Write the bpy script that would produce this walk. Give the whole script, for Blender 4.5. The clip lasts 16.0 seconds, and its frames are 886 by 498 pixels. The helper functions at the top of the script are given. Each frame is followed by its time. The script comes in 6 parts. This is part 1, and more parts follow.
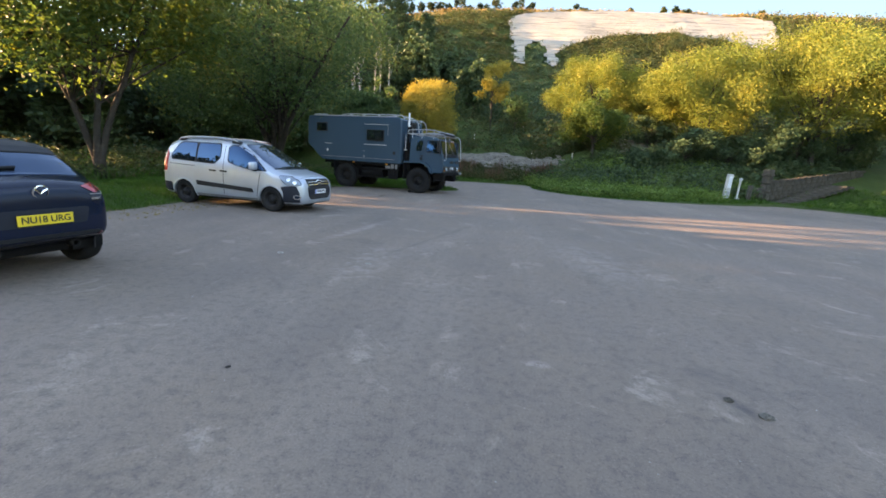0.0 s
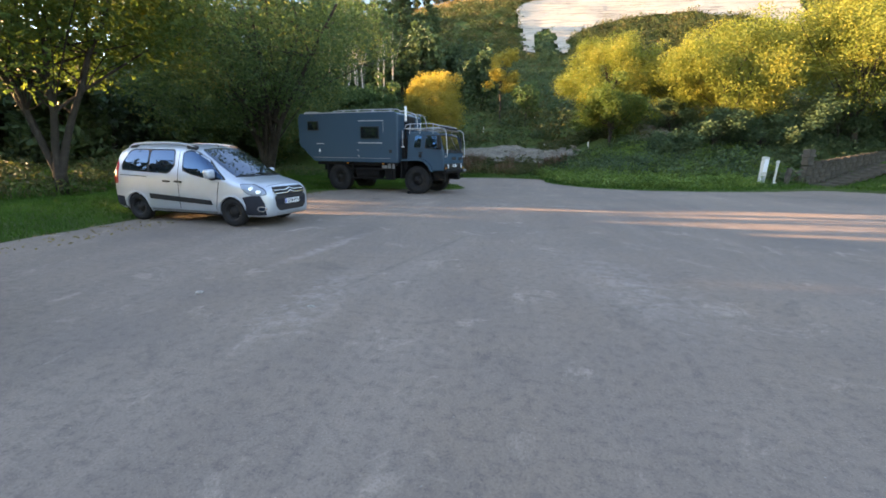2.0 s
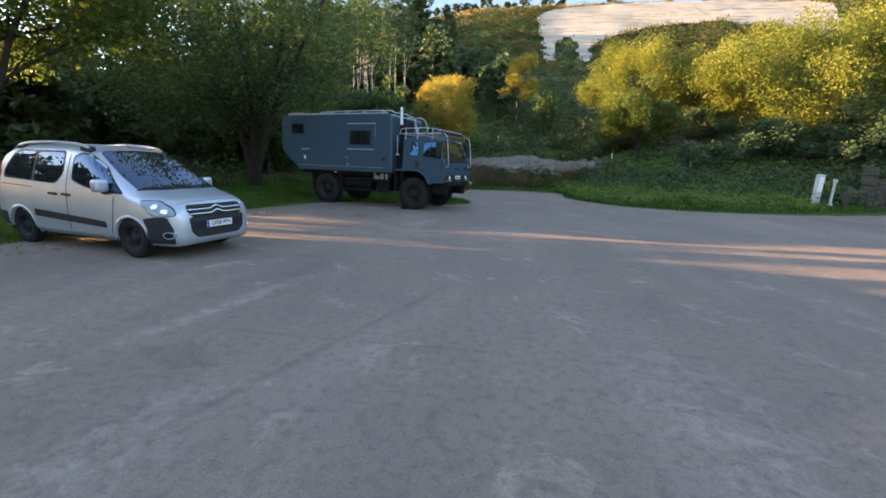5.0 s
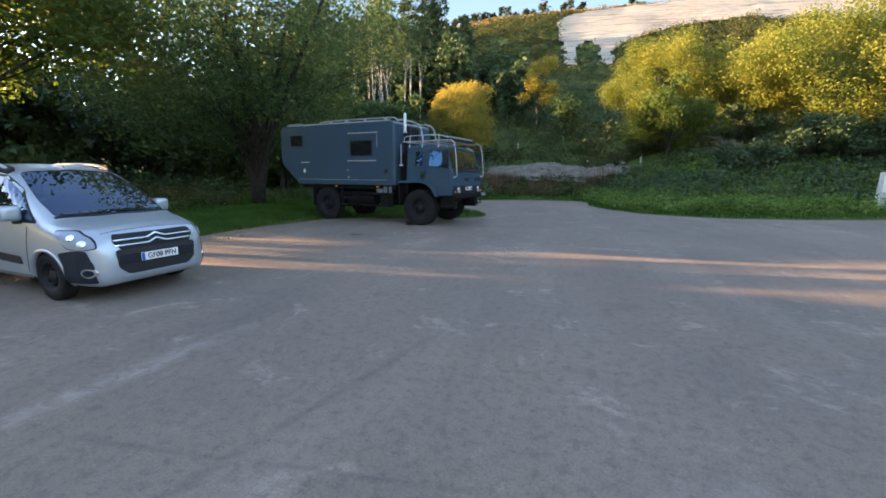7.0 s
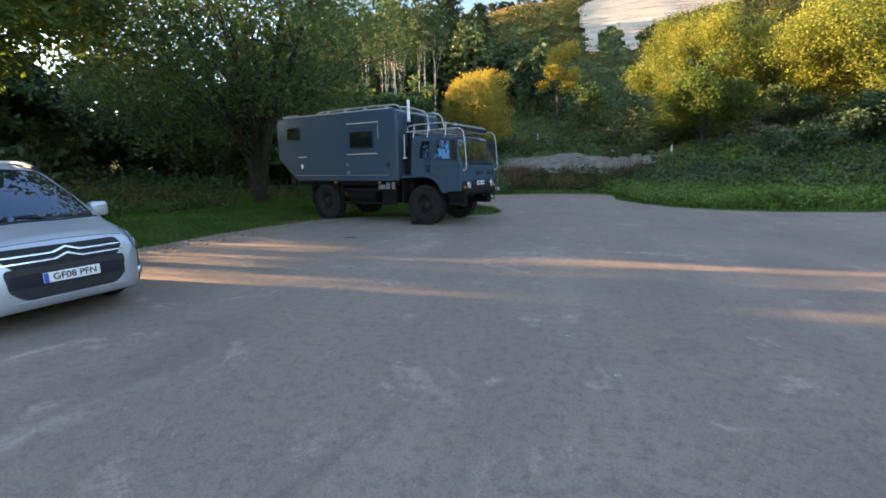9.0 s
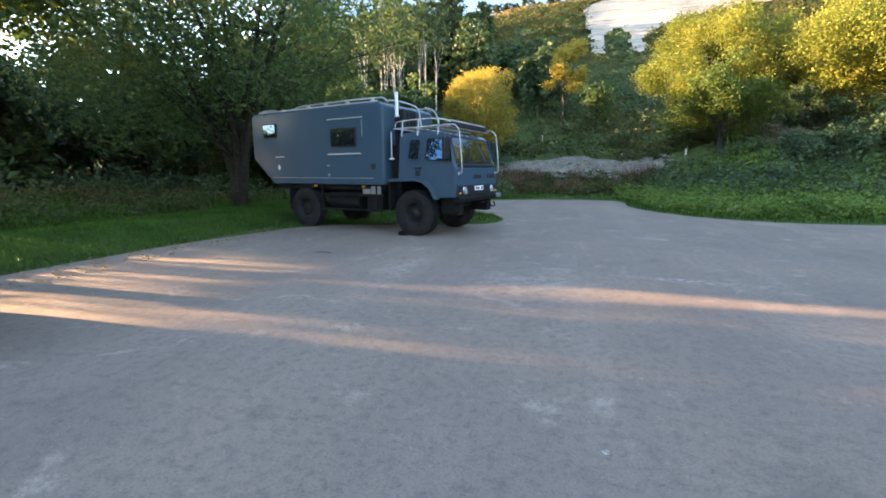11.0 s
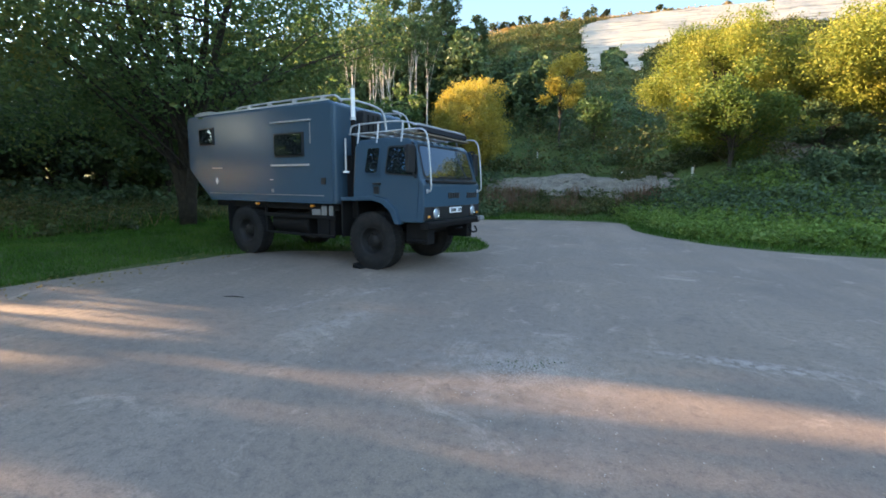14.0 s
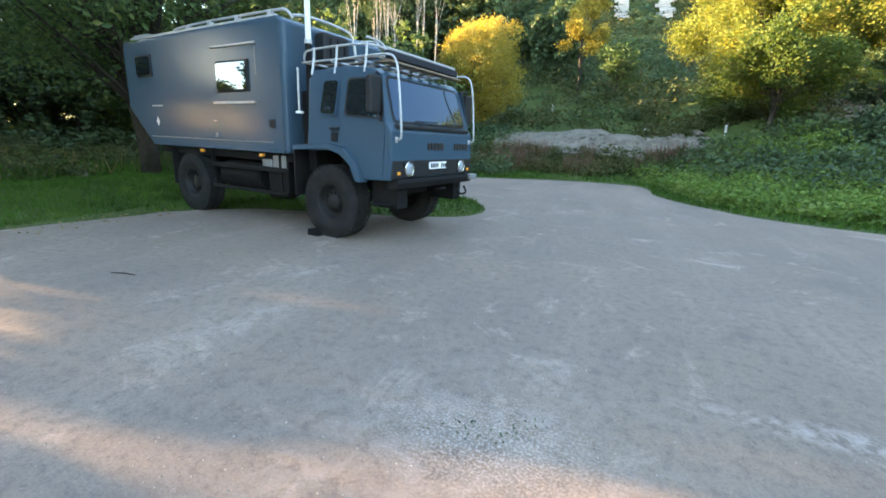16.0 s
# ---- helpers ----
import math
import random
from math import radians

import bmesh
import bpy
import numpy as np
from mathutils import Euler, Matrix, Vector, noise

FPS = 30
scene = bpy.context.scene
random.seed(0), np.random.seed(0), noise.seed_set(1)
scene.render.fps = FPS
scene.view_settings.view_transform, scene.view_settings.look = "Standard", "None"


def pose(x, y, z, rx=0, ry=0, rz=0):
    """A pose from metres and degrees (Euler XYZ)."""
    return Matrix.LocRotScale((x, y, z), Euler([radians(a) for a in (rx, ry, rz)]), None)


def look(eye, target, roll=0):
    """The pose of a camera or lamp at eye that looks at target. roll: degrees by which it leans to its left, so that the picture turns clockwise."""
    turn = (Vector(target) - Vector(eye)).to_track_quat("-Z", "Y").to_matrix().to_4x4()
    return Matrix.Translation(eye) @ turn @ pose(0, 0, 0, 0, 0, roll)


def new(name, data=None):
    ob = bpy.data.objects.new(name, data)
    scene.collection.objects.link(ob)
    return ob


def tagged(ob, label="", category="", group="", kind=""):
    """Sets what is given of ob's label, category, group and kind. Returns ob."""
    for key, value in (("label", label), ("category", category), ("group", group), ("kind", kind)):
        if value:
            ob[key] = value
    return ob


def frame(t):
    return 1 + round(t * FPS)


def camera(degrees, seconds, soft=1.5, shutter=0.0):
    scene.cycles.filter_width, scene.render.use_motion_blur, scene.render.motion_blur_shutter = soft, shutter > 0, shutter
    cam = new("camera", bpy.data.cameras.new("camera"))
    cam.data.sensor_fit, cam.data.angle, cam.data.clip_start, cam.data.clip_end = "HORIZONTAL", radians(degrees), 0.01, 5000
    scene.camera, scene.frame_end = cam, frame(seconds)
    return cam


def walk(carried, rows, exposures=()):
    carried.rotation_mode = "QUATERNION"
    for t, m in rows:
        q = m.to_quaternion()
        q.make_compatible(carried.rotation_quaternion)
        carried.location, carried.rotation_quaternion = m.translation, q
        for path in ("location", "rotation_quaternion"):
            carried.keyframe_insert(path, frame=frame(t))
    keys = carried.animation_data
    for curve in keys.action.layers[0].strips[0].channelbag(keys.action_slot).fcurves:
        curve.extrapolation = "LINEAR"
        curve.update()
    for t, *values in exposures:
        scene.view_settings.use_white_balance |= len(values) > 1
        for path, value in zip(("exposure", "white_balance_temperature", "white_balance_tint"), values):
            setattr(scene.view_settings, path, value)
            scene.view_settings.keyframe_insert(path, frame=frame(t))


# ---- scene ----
cam = camera(92.4, 16.0, soft=1.7)
PATH = [
    (0, (-0.339, -0.641, 1.598), (-0.551, 1.305, 1.188), 3.6),
    (0.5, (-0.192, -0.204, 1.637), (-0.409, 1.736, 1.203), -0.1),
    (1, (-0.218, 0.297, 1.622), (-0.443, 2.235, 1.182), 0.3),
    (1.5, (-0.143, 0.828, 1.581), (-0.385, 2.763, 1.137), 1.0),
    (2, (-0.058, 1.288, 1.622), (-0.348, 3.219, 1.192), 0.9),
    (2.5, (-0.033, 1.796, 1.633), (-0.35, 3.732, 1.244), 2.2),
    (3, (0.058, 2.293, 1.627), (-0.282, 4.22, 1.214), 2.2),
    (3.5, (0.046, 2.785, 1.605), (-0.308, 4.712, 1.204), 2.1),
    (5.8, (0.262, 4.867, 1.711), (-0.111, 6.793, 1.323), 2.1),
    (6, (0.324, 5.043, 1.686), (-0.098, 6.961, 1.307), 1.5),
    (6.5, (0.305, 5.427, 1.695), (-0.142, 7.344, 1.344), 0.7),
    (7, (0.26, 5.824, 1.687), (-0.218, 7.734, 1.337), 0.3),
    (7.5, (0.219, 6.249, 1.661), (-0.318, 8.144, 1.314), -0.7),
    (8, (0.174, 6.622, 1.667), (-0.399, 8.505, 1.314), -2.0),
    (8.5, (0.175, 6.952, 1.653), (-0.396, 8.833, 1.287), -0.7),
    (9, (0.208, 7.369, 1.64), (-0.361, 9.249, 1.266), -0.8),
    (11.5, (-0.056, 9.479, 1.654), (-0.648, 11.354, 1.291), 0.2),
    (12, (-0.072, 9.901, 1.678), (-0.7, 11.766, 1.321), 0.1),
    (12.5, (-0.123, 10.28, 1.714), (-0.766, 12.15, 1.418), 0.2),
    (13, (-0.158, 10.704, 1.673), (-0.803, 12.574, 1.374), 0.2),
    (13.5, (-0.109, 11.07, 1.684), (-0.749, 12.942, 1.39), 0.3),
    (14, (-0.131, 11.474, 1.669), (-0.695, 13.371, 1.379), 0.6),
    (14.5, (-0.13, 11.915, 1.64), (-0.669, 13.812, 1.304), 0.1),
    (15, (-0.087, 12.359, 1.649), (-0.614, 14.258, 1.308), 0.1),
    (15.5, (-0.131, 12.811, 1.64), (-0.663, 14.695, 1.229), 1.9),
    (16, (-0.1, 13.3, 1.592), (-0.692, 15.146, 1.099), 2.3),
]
EXPOSURES = [(0, 3.24, 8200, 24), (0.5, 3.37, 8200, 24), (1, 3.14, 8200, 24), (1.5, 2.96, 8200, 24), (2, 3.34, 8200, 24), (2.5, 2.9, 8200, 24), (3, 3.02, 8200, 24), (3.5, 2.98, 8100, 24), (6, 3.02, 7800, 23), (6.5, 2.98, 7800, 23), (7, 3.07, 7800, 23), (8, 3.3, 7800, 22), (8.5, 2.94, 7800, 22), (9, 3.09, 7900, 22), (11.5, 3.57, 7550, 21), (12.5, 3.1, 7450, 20), (13.5, 3.34, 7350, 19), (14, 3.32, 7350, 18), (14.5, 3.54, 7350, 18), (15, 3.12, 7350, 18), (15.5, 3.34, 7550, 17), (16, 4.0, 7950, 16)]
walk(cam, [(t, look(eye, target, roll)) for t, eye, target, roll in PATH], EXPOSURES)

# ---- world, sun, exposure ----
SUN_TO = Vector((0.988, 0.055, -0.140)).normalized()
world = bpy.data.worlds.new("world")
scene.world = world
world.use_nodes = True
wt = world.node_tree
wt.nodes.clear()
sky = wt.nodes.new("ShaderNodeTexSky")
sky.sky_type = "NISHITA"
sky.sun_disc = False
sky.sun_elevation = radians(8)
sky.sun_rotation = radians(267)
sky.air_density, sky.dust_density, sky.ozone_density = 1.0, 0.25, 2.1
bg = wt.nodes.new("ShaderNodeBackground")
bg.inputs["Strength"].default_value = 0.15
wo = wt.nodes.new("ShaderNodeOutputWorld")
wt.links.new(sky.outputs[0], bg.inputs["Color"])
wt.links.new(bg.outputs[0], wo.inputs["Surface"])
sun = new("sun", bpy.data.lights.new("sun", "SUN"))
sun.data.energy = 4.5
sun.data.angle = radians(0.53)
sun.data.color = (1.0, 0.72, 0.42)
sun.matrix_world = Matrix.Translation((-60, -15, 30)) @ SUN_TO.to_track_quat("-Z", "Y").to_matrix().to_4x4()


# ---- materials ----
def material(name):
    m = bpy.data.materials.new(name)
    m.use_nodes = True
    return m, m.node_tree, m.node_tree.nodes["Principled BSDF"]


def ramp(nt, fac, stops):
    r = nt.nodes.new("ShaderNodeValToRGB")
    while len(r.color_ramp.elements) < len(stops):
        r.color_ramp.elements.new(0.5)
    for e, (p, c) in zip(r.color_ramp.elements, stops):
        e.position, e.color = p, (*c, 1)
    nt.links.new(fac, r.inputs["Fac"])
    return r.outputs["Color"]


def noise_tex(nt, scale, detail=4.0, rough=0.6, coord="Object", stretch=None, distort=0.0):
    tc = nt.nodes.new("ShaderNodeTexCoord")
    n = nt.nodes.new("ShaderNodeTexNoise")
    n.inputs["Scale"].default_value, n.inputs["Detail"].default_value = scale, detail
    n.inputs["Roughness"].default_value, n.inputs["Distortion"].default_value = rough, distort
    if stretch:
        mp = nt.nodes.new("ShaderNodeMapping")
        mp.inputs["Scale"].default_value = stretch
        nt.links.new(tc.outputs[coord], mp.inputs["Vector"])
        nt.links.new(mp.outputs["Vector"], n.inputs["Vector"])
    else:
        nt.links.new(tc.outputs[coord], n.inputs["Vector"])
    return n.outputs["Fac"]


def mix(nt, fac, a, b, mode="MIX"):
    m = nt.nodes.new("ShaderNodeMix")
    m.data_type, m.blend_type = "RGBA", mode
    for sock, v in ((m.inputs["Factor"], fac), (m.inputs["A"], a), (m.inputs["B"], b)):
        if hasattr(v, "links"):
            nt.links.new(v, sock)
        elif isinstance(v, tuple):
            sock.default_value = (*v, 1)
        else:
            sock.default_value = v
    return m.outputs["Result"]


def bump(nt, bsdf, height, strength, dist=0.01):
    b = nt.nodes.new("ShaderNodeBump")
    b.inputs["Strength"].default_value, b.inputs["Distance"].default_value = strength, dist
    nt.links.new(height, b.inputs["Height"])
    nt.links.new(b.outputs["Normal"], bsdf.inputs["Normal"])


def paint(name, col, rough=0.4, metal=0.0, dirt=0.25, scale=3.0, coat=0.0, dirt_col=None, gloss=0.5):
    """Painted or plain surface with dirt and small gloss changes."""
    m, nt, p = material(name)
    dc = dirt_col or tuple(c * 0.55 + 0.02 for c in col)
    n1, n2 = noise_tex(nt, scale, 6, 0.65), noise_tex(nt, scale * 14, 3, 0.6)
    f = ramp(nt, n1, [(0.42, (0, 0, 0)), (0.72, (dirt, dirt, dirt))])
    c = mix(nt, f, col, dc)
    f2 = ramp(nt, n2, [(0.5, (0, 0, 0)), (0.8, (dirt * 0.5,) * 3)])
    nt.links.new(mix(nt, f2, c, dc), p.inputs["Base Color"])
    r = ramp(nt, n1, [(0.3, (rough,) * 3), (0.8, (min(1, rough * 1.5),) * 3)])
    nt.links.new(r, p.inputs["Roughness"])
    p.inputs["Metallic"].default_value = metal
    p.inputs["Specular IOR Level"].default_value = gloss
    p.inputs["Coat Weight"].default_value = coat
    p.inputs["Coat Roughness"].default_value = 0.08
    return m


def leaf_mat(name, cols, trans=0.35, rough=0.5, patch=0.35):
    """Leaves: each leaf its own hue, larger patches drift; light passes through."""
    m, nt, p = material(name)
    geo = nt.nodes.new("ShaderNodeNewGeometry")
    steps = [(i / (len(cols) - 1), c) for i, c in enumerate(cols)]
    n = noise_tex(nt, patch, 3, 0.5)
    add = nt.nodes.new("ShaderNodeMath")
    add.operation = "MULTIPLY_ADD"
    nt.links.new(geo.outputs["Random Per Island"], add.inputs[0])
    add.inputs[1].default_value = 0.5
    sub = nt.nodes.new("ShaderNodeMath")
    sub.operation = "MULTIPLY_ADD"
    nt.links.new(n, sub.inputs[0])
    sub.inputs[1].default_value, sub.inputs[2].default_value = 1.6, -0.55
    nt.links.new(sub.outputs[0], add.inputs[2])
    c = ramp(nt, add.outputs[0], steps)
    nt.links.new(c, p.inputs["Base Color"])
    p.inputs["Roughness"].default_value = rough
    p.inputs["Specular IOR Level"].default_value = 0.16
    tr = nt.nodes.new("ShaderNodeBsdfTranslucent")
    nt.links.new(mix(nt, 1.0, c, (1.0, 1.0, 0.65), "MULTIPLY"), tr.inputs["Color"])
    mx = nt.nodes.new("ShaderNodeMixShader")
    mx.inputs[0].default_value = trans
    nt.links.new(p.outputs[0], mx.inputs[1])
    nt.links.new(tr.outputs[0], mx.inputs[2])
    nt.links.new(mx.outputs[0], nt.nodes["Material Output"].inputs["Surface"])
    return m


def asphalt_mat():
    m, nt, p = material("worn_asphalt")
    big = noise_tex(nt, 0.16, 5, 0.6, distort=0.4)
    tint = noise_tex(nt, 0.5, 4, 0.6)
    mid = noise_tex(nt, 1.3, 7, 0.72, distort=0.7)
    lane = noise_tex(nt, 0.8, 6, 0.62, stretch=(1.0, 0.14, 1.0))
    mott = noise_tex(nt, 11, 5, 0.7)
    fine = noise_tex(nt, 55, 4, 0.75)
    grit = noise_tex(nt, 190, 2, 0.6)
    c = ramp(nt, big, [(0.3, (0.153, 0.122, 0.103)), (0.7, (0.240, 0.184, 0.146))])
    c = mix(nt, ramp(nt, tint, [(0.40, (0, 0, 0)), (0.70, (0.6,) * 3)]), c, (0.246, 0.180, 0.131))
    c = mix(nt, ramp(nt, lane, [(0.48, (0, 0, 0)), (0.72, (0.55,) * 3)]), c, (0.294, 0.228, 0.181))
    c = mix(nt, ramp(nt, lane, [(0.26, (0.55,) * 3), (0.42, (0, 0, 0))]), c, (0.138, 0.110, 0.094))
    c = mix(nt, ramp(nt, mid, [(0.57, (0, 0, 0)), (0.68, (0.75,) * 3)]), c, (0.359, 0.285, 0.228))
    c = mix(nt, ramp(nt, mid, [(0.28, (0.75,) * 3), (0.42, (0, 0, 0))]), c, (0.119, 0.097, 0.084))
    c = mix(nt, ramp(nt, mott, [(0.34, (0.65,) * 3), (0.52, (0, 0, 0))]), c, (0.127, 0.100, 0.084))
    c = mix(nt, ramp(nt, fine, [(0.36, (0.45,) * 3), (0.5, (0, 0, 0))]), c, (0.074, 0.060, 0.052))
    c = mix(nt, ramp(nt, fine, [(0.60, (0, 0, 0)), (0.72, (0.55,) * 3)]), c, (0.396, 0.315, 0.257))
    c = mix(nt, ramp(nt, grit, [(0.64, (0, 0, 0)), (0.74, (0.8,) * 3)]), c, (0.504, 0.400, 0.326))
    # worn pale gravelly patch, tyre scuffs and an old joint
    def spot(cx, cy, hx, hy, turn, by, lo, hi, amount, tone):
        tc, mp, ln = nt.nodes.new("ShaderNodeTexCoord"), nt.nodes.new("ShaderNodeMapping"), nt.nodes.new("ShaderNodeVectorMath")
        mp.vector_type, ln.operation = "TEXTURE", "LENGTH"
        mp.inputs["Location"].default_value, mp.inputs["Rotation"].default_value, mp.inputs["Scale"].default_value = (cx, cy, 0), (0, 0, radians(turn)), (hx, hy, 1)
        nt.links.new(tc.outputs["Object"], mp.inputs["Vector"])
        nt.links.new(mp.outputs["Vector"], ln.inputs[0])
        near = ramp(nt, ln.outputs["Value"], [(0.25, (1, 1, 1)), (1.0, (0, 0, 0))])
        speck = ramp(nt, by, [(lo, (0, 0, 0)), (hi, (amount,) * 3)])
        return mix(nt, mix(nt, 1.0, near, speck, "MULTIPLY"), c, tone)
    patchy = noise_tex(nt, 4.5, 6, 0.75, distort=0.8)
    c = spot(-0.6, 15.2, 1.9, 1.5, 35, patchy, 0.44, 0.66, 0.35, (0.36, 0.31, 0.275))
    c = spot(-0.45, 15.3, 0.8, 0.5, 0, fine, 0.5, 0.6, 0.5, (0.50, 0.45, 0.40))
    c = spot(-3.1, 17.5, 0.12, 0.62, -28, mott, 0.4, 0.7, 0.6, (0.42, 0.36, 0.32))
    c = spot(-3.75, 16.4, 0.10, 0.75, -20, mott, 0.45, 0.7, 0.5, (0.40, 0.34, 0.30))
    c = spot(-2.8, 16.0, 0.35, 0.8, -25, patchy, 0.45, 0.65, 0.6, (0.38, 0.32, 0.28))
    c = spot(-2.2, 5.6, 0.5, 1.6, 0, patchy, 0.46, 0.66, 0.6, (0.36, 0.30, 0.26))
    c = spot(1.6, 7.0, 0.9, 2.2, 10, patchy, 0.46, 0.66, 0.5, (0.36, 0.30, 0.26))
    c = spot(-1.48, 7.9, 0.07, 3.4, -17, patchy, 0.36, 0.62, 0.6, (0.10, 0.085, 0.076))
    c = spot(-1.3, 7.74, 1.9, 0.04, 4, patchy, 0.35, 0.6, 0.6, (0.10, 0.084, 0.075))
    c = spot(-3.15, 8.4, 0.2, 1.9, -10, patchy, 0.4, 0.6, 0.6, (0.37, 0.31, 0.27))
    c = spot(1.6, 16.05, 1.2, 0.16, -3, mott, 0.42, 0.65, 0.65, (0.42, 0.36, 0.32))
    c = spot(1.55, 2.33, 0.10, 0.22, 20, mott, 0.3, 0.55, 0.8, (0.08, 0.07, 0.065))
    c = spot(0.14, 2.67, 0.16, 0.08, 0, mott, 0.35, 0.6, 0.7, (0.40, 0.33, 0.28))
    c = spot(-1.2, 7.9, 0.3, 3.0, -17, patchy, 0.4, 0.65, 0.2, (0.34, 0.28, 0.24))
    nt.links.new(c, p.inputs["Base Color"])
    p.inputs["Roughness"].default_value = 0.9
    p.inputs["Specular IOR Level"].default_value = 0.3
    bump(nt, p, fine, 0.5, 0.008)
    return m


def ground_mat(name, cols, scale=0.6, rough=0.95):
    m, nt, p = material(name)
    n1, n2 = noise_tex(nt, scale, 6, 0.65), noise_tex(nt, scale * 22, 4, 0.7)
    c = ramp(nt, n1, [(0.25 + 0.5 * i / (len(cols) - 1), q) for i, q in enumerate(cols)])
    c = mix(nt, ramp(nt, n2, [(0.35, (0.7,) * 3), (0.6, (0, 0, 0))]), c, tuple(v * 0.45 for v in cols[0]))
    nt.links.new(c, p.inputs["Base Color"])
    p.inputs["Roughness"].default_value = rough
    p.inputs["Specular IOR Level"].default_value = 0.15
    bump(nt, p, n2, 0.8, 0.04)
    return m


def chalk_mat():
    """Bare chalk with broken darker ledges along the slope."""
    m, nt, p = material("chalk_face")
    big, line, grain = noise_tex(nt, 0.12, 4, 0.6), noise_tex(nt, 1.0, 5, 0.65, stretch=(0.10, 1.1, 1.1)), noise_tex(nt, 3.0, 4, 0.7)
    c = ramp(nt, big, [(0.3, (0.29, 0.262, 0.22)), (0.7, (0.37, 0.335, 0.285))])
    c = mix(nt, ramp(nt, line, [(0.38, (0.85,) * 3), (0.5, (0, 0, 0))]), c, (0.14, 0.13, 0.105))
    c = mix(nt, ramp(nt, grain, [(0.30, (0.5,) * 3), (0.48, (0, 0, 0))]), c, (0.22, 0.20, 0.17))
    nt.links.new(c, p.inputs["Base Color"])
    p.inputs["Roughness"].default_value = 0.95
    p.inputs["Specular IOR Level"].default_value = 0.15
    bump(nt, p, line, 0.6, 0.15)
    return m


M_ASPHALT = asphalt_mat()
M_GROUND = ground_mat("rough_grass_soil", [(0.045, 0.07, 0.02), (0.06, 0.10, 0.025), (0.10, 0.105, 0.04)])
M_CHALK = ground_mat("chalk_scree", [(0.24, 0.222, 0.192), (0.38, 0.355, 0.31), (0.50, 0.465, 0.41)], 1.1)
M_CHALK_FACE = chalk_mat()
M_RUBBLE = ground_mat("chalk_rubble", [(0.10, 0.088, 0.07), (0.20, 0.178, 0.148), (0.30, 0.27, 0.23)], 2.2)
M_BARK = ground_mat("bark", [(0.032, 0.028, 0.024), (0.055, 0.047, 0.039), (0.09, 0.077, 0.062)], 5.0)
M_BIRCH = ground_mat("birch_bark", [(0.22, 0.21, 0.19), (0.42, 0.40, 0.36), (0.55, 0.53, 0.48)], 3.0)
M_LEAF = leaf_mat("green_leaves", [(0.040, 0.076, 0.041), (0.062, 0.115, 0.048), (0.098, 0.152, 0.062), (0.21, 0.205, 0.066)], 0.5)
# extra yellow in this mix imitates low sun glowing through the leaves
M_LEAF_WARM = leaf_mat("warm_green_leaves", [(0.046, 0.088, 0.032), (0.075, 0.125, 0.036), (0.125, 0.165, 0.038), (0.30, 0.25, 0.04)], 0.55)
M_LEAF_YEL = leaf_mat("yellow_green_leaves", [(0.060, 0.100, 0.024), (0.115, 0.152, 0.032), (0.175, 0.193, 0.038), (0.26, 0.235, 0.045)], 0.4)
M_LEAF_GOLD = leaf_mat("golden_leaves", [(0.15, 0.15, 0.035), (0.25, 0.22, 0.045), (0.36, 0.28, 0.055), (0.36, 0.25, 0.06)], 0.4)
M_LEAF_DARK = leaf_mat("dark_leaves", [(0.031, 0.059, 0.036), (0.048, 0.086, 0.046), (0.069, 0.114, 0.05), (0.121, 0.139, 0.064)], 0.25)
M_BRAMBLE = leaf_mat("bramble_leaves", [(0.036, 0.07, 0.016), (0.078, 0.145, 0.032), (0.14, 0.225, 0.05), (0.19, 0.235, 0.07)], 0.35, 0.45, 0.9)
M_SCRUB = leaf_mat("scrub_leaves", [(0.026, 0.044, 0.016), (0.044, 0.066, 0.022), (0.075, 0.084, 0.031), (0.132, 0.097, 0.04)], 0.25)
M_NEEDLE = leaf_mat("pine_needles", [(0.012, 0.026, 0.014), (0.02, 0.038, 0.018), (0.03, 0.05, 0.022), (0.04, 0.055, 0.022)], 0.1)
M_GRASS = leaf_mat("grass_blades", [(0.020, 0.058, 0.009), (0.032, 0.088, 0.012), (0.048, 0.118, 0.015), (0.085, 0.13, 0.028)], 0.35, 0.5, 0.8)
M_DRY = leaf_mat("dry_grass", [(0.14, 0.11, 0.05), (0.20, 0.15, 0.07), (0.27, 0.20, 0.09), (0.16, 0.09, 0.06)], 0.3, 0.7)
M_DOCK = leaf_mat("dry_dock_stems", [(0.07, 0.045, 0.032), (0.11, 0.06, 0.04), (0.15, 0.09, 0.06), (0.12, 0.10, 0.06)], 0.15, 0.8)
M_STONE = ground_mat("weathered_stone", [(0.055, 0.048, 0.038), (0.105, 0.094, 0.076), (0.19, 0.172, 0.14)], 2.2)
M_WHITE_POST = paint("weathered_white_paint", (0.52, 0.51, 0.46), 0.7, 0, 0.5, 5)
M_SIGN_GREY = paint("faded_notice", (0.30, 0.32, 0.30), 0.6, 0, 0.4, 8)


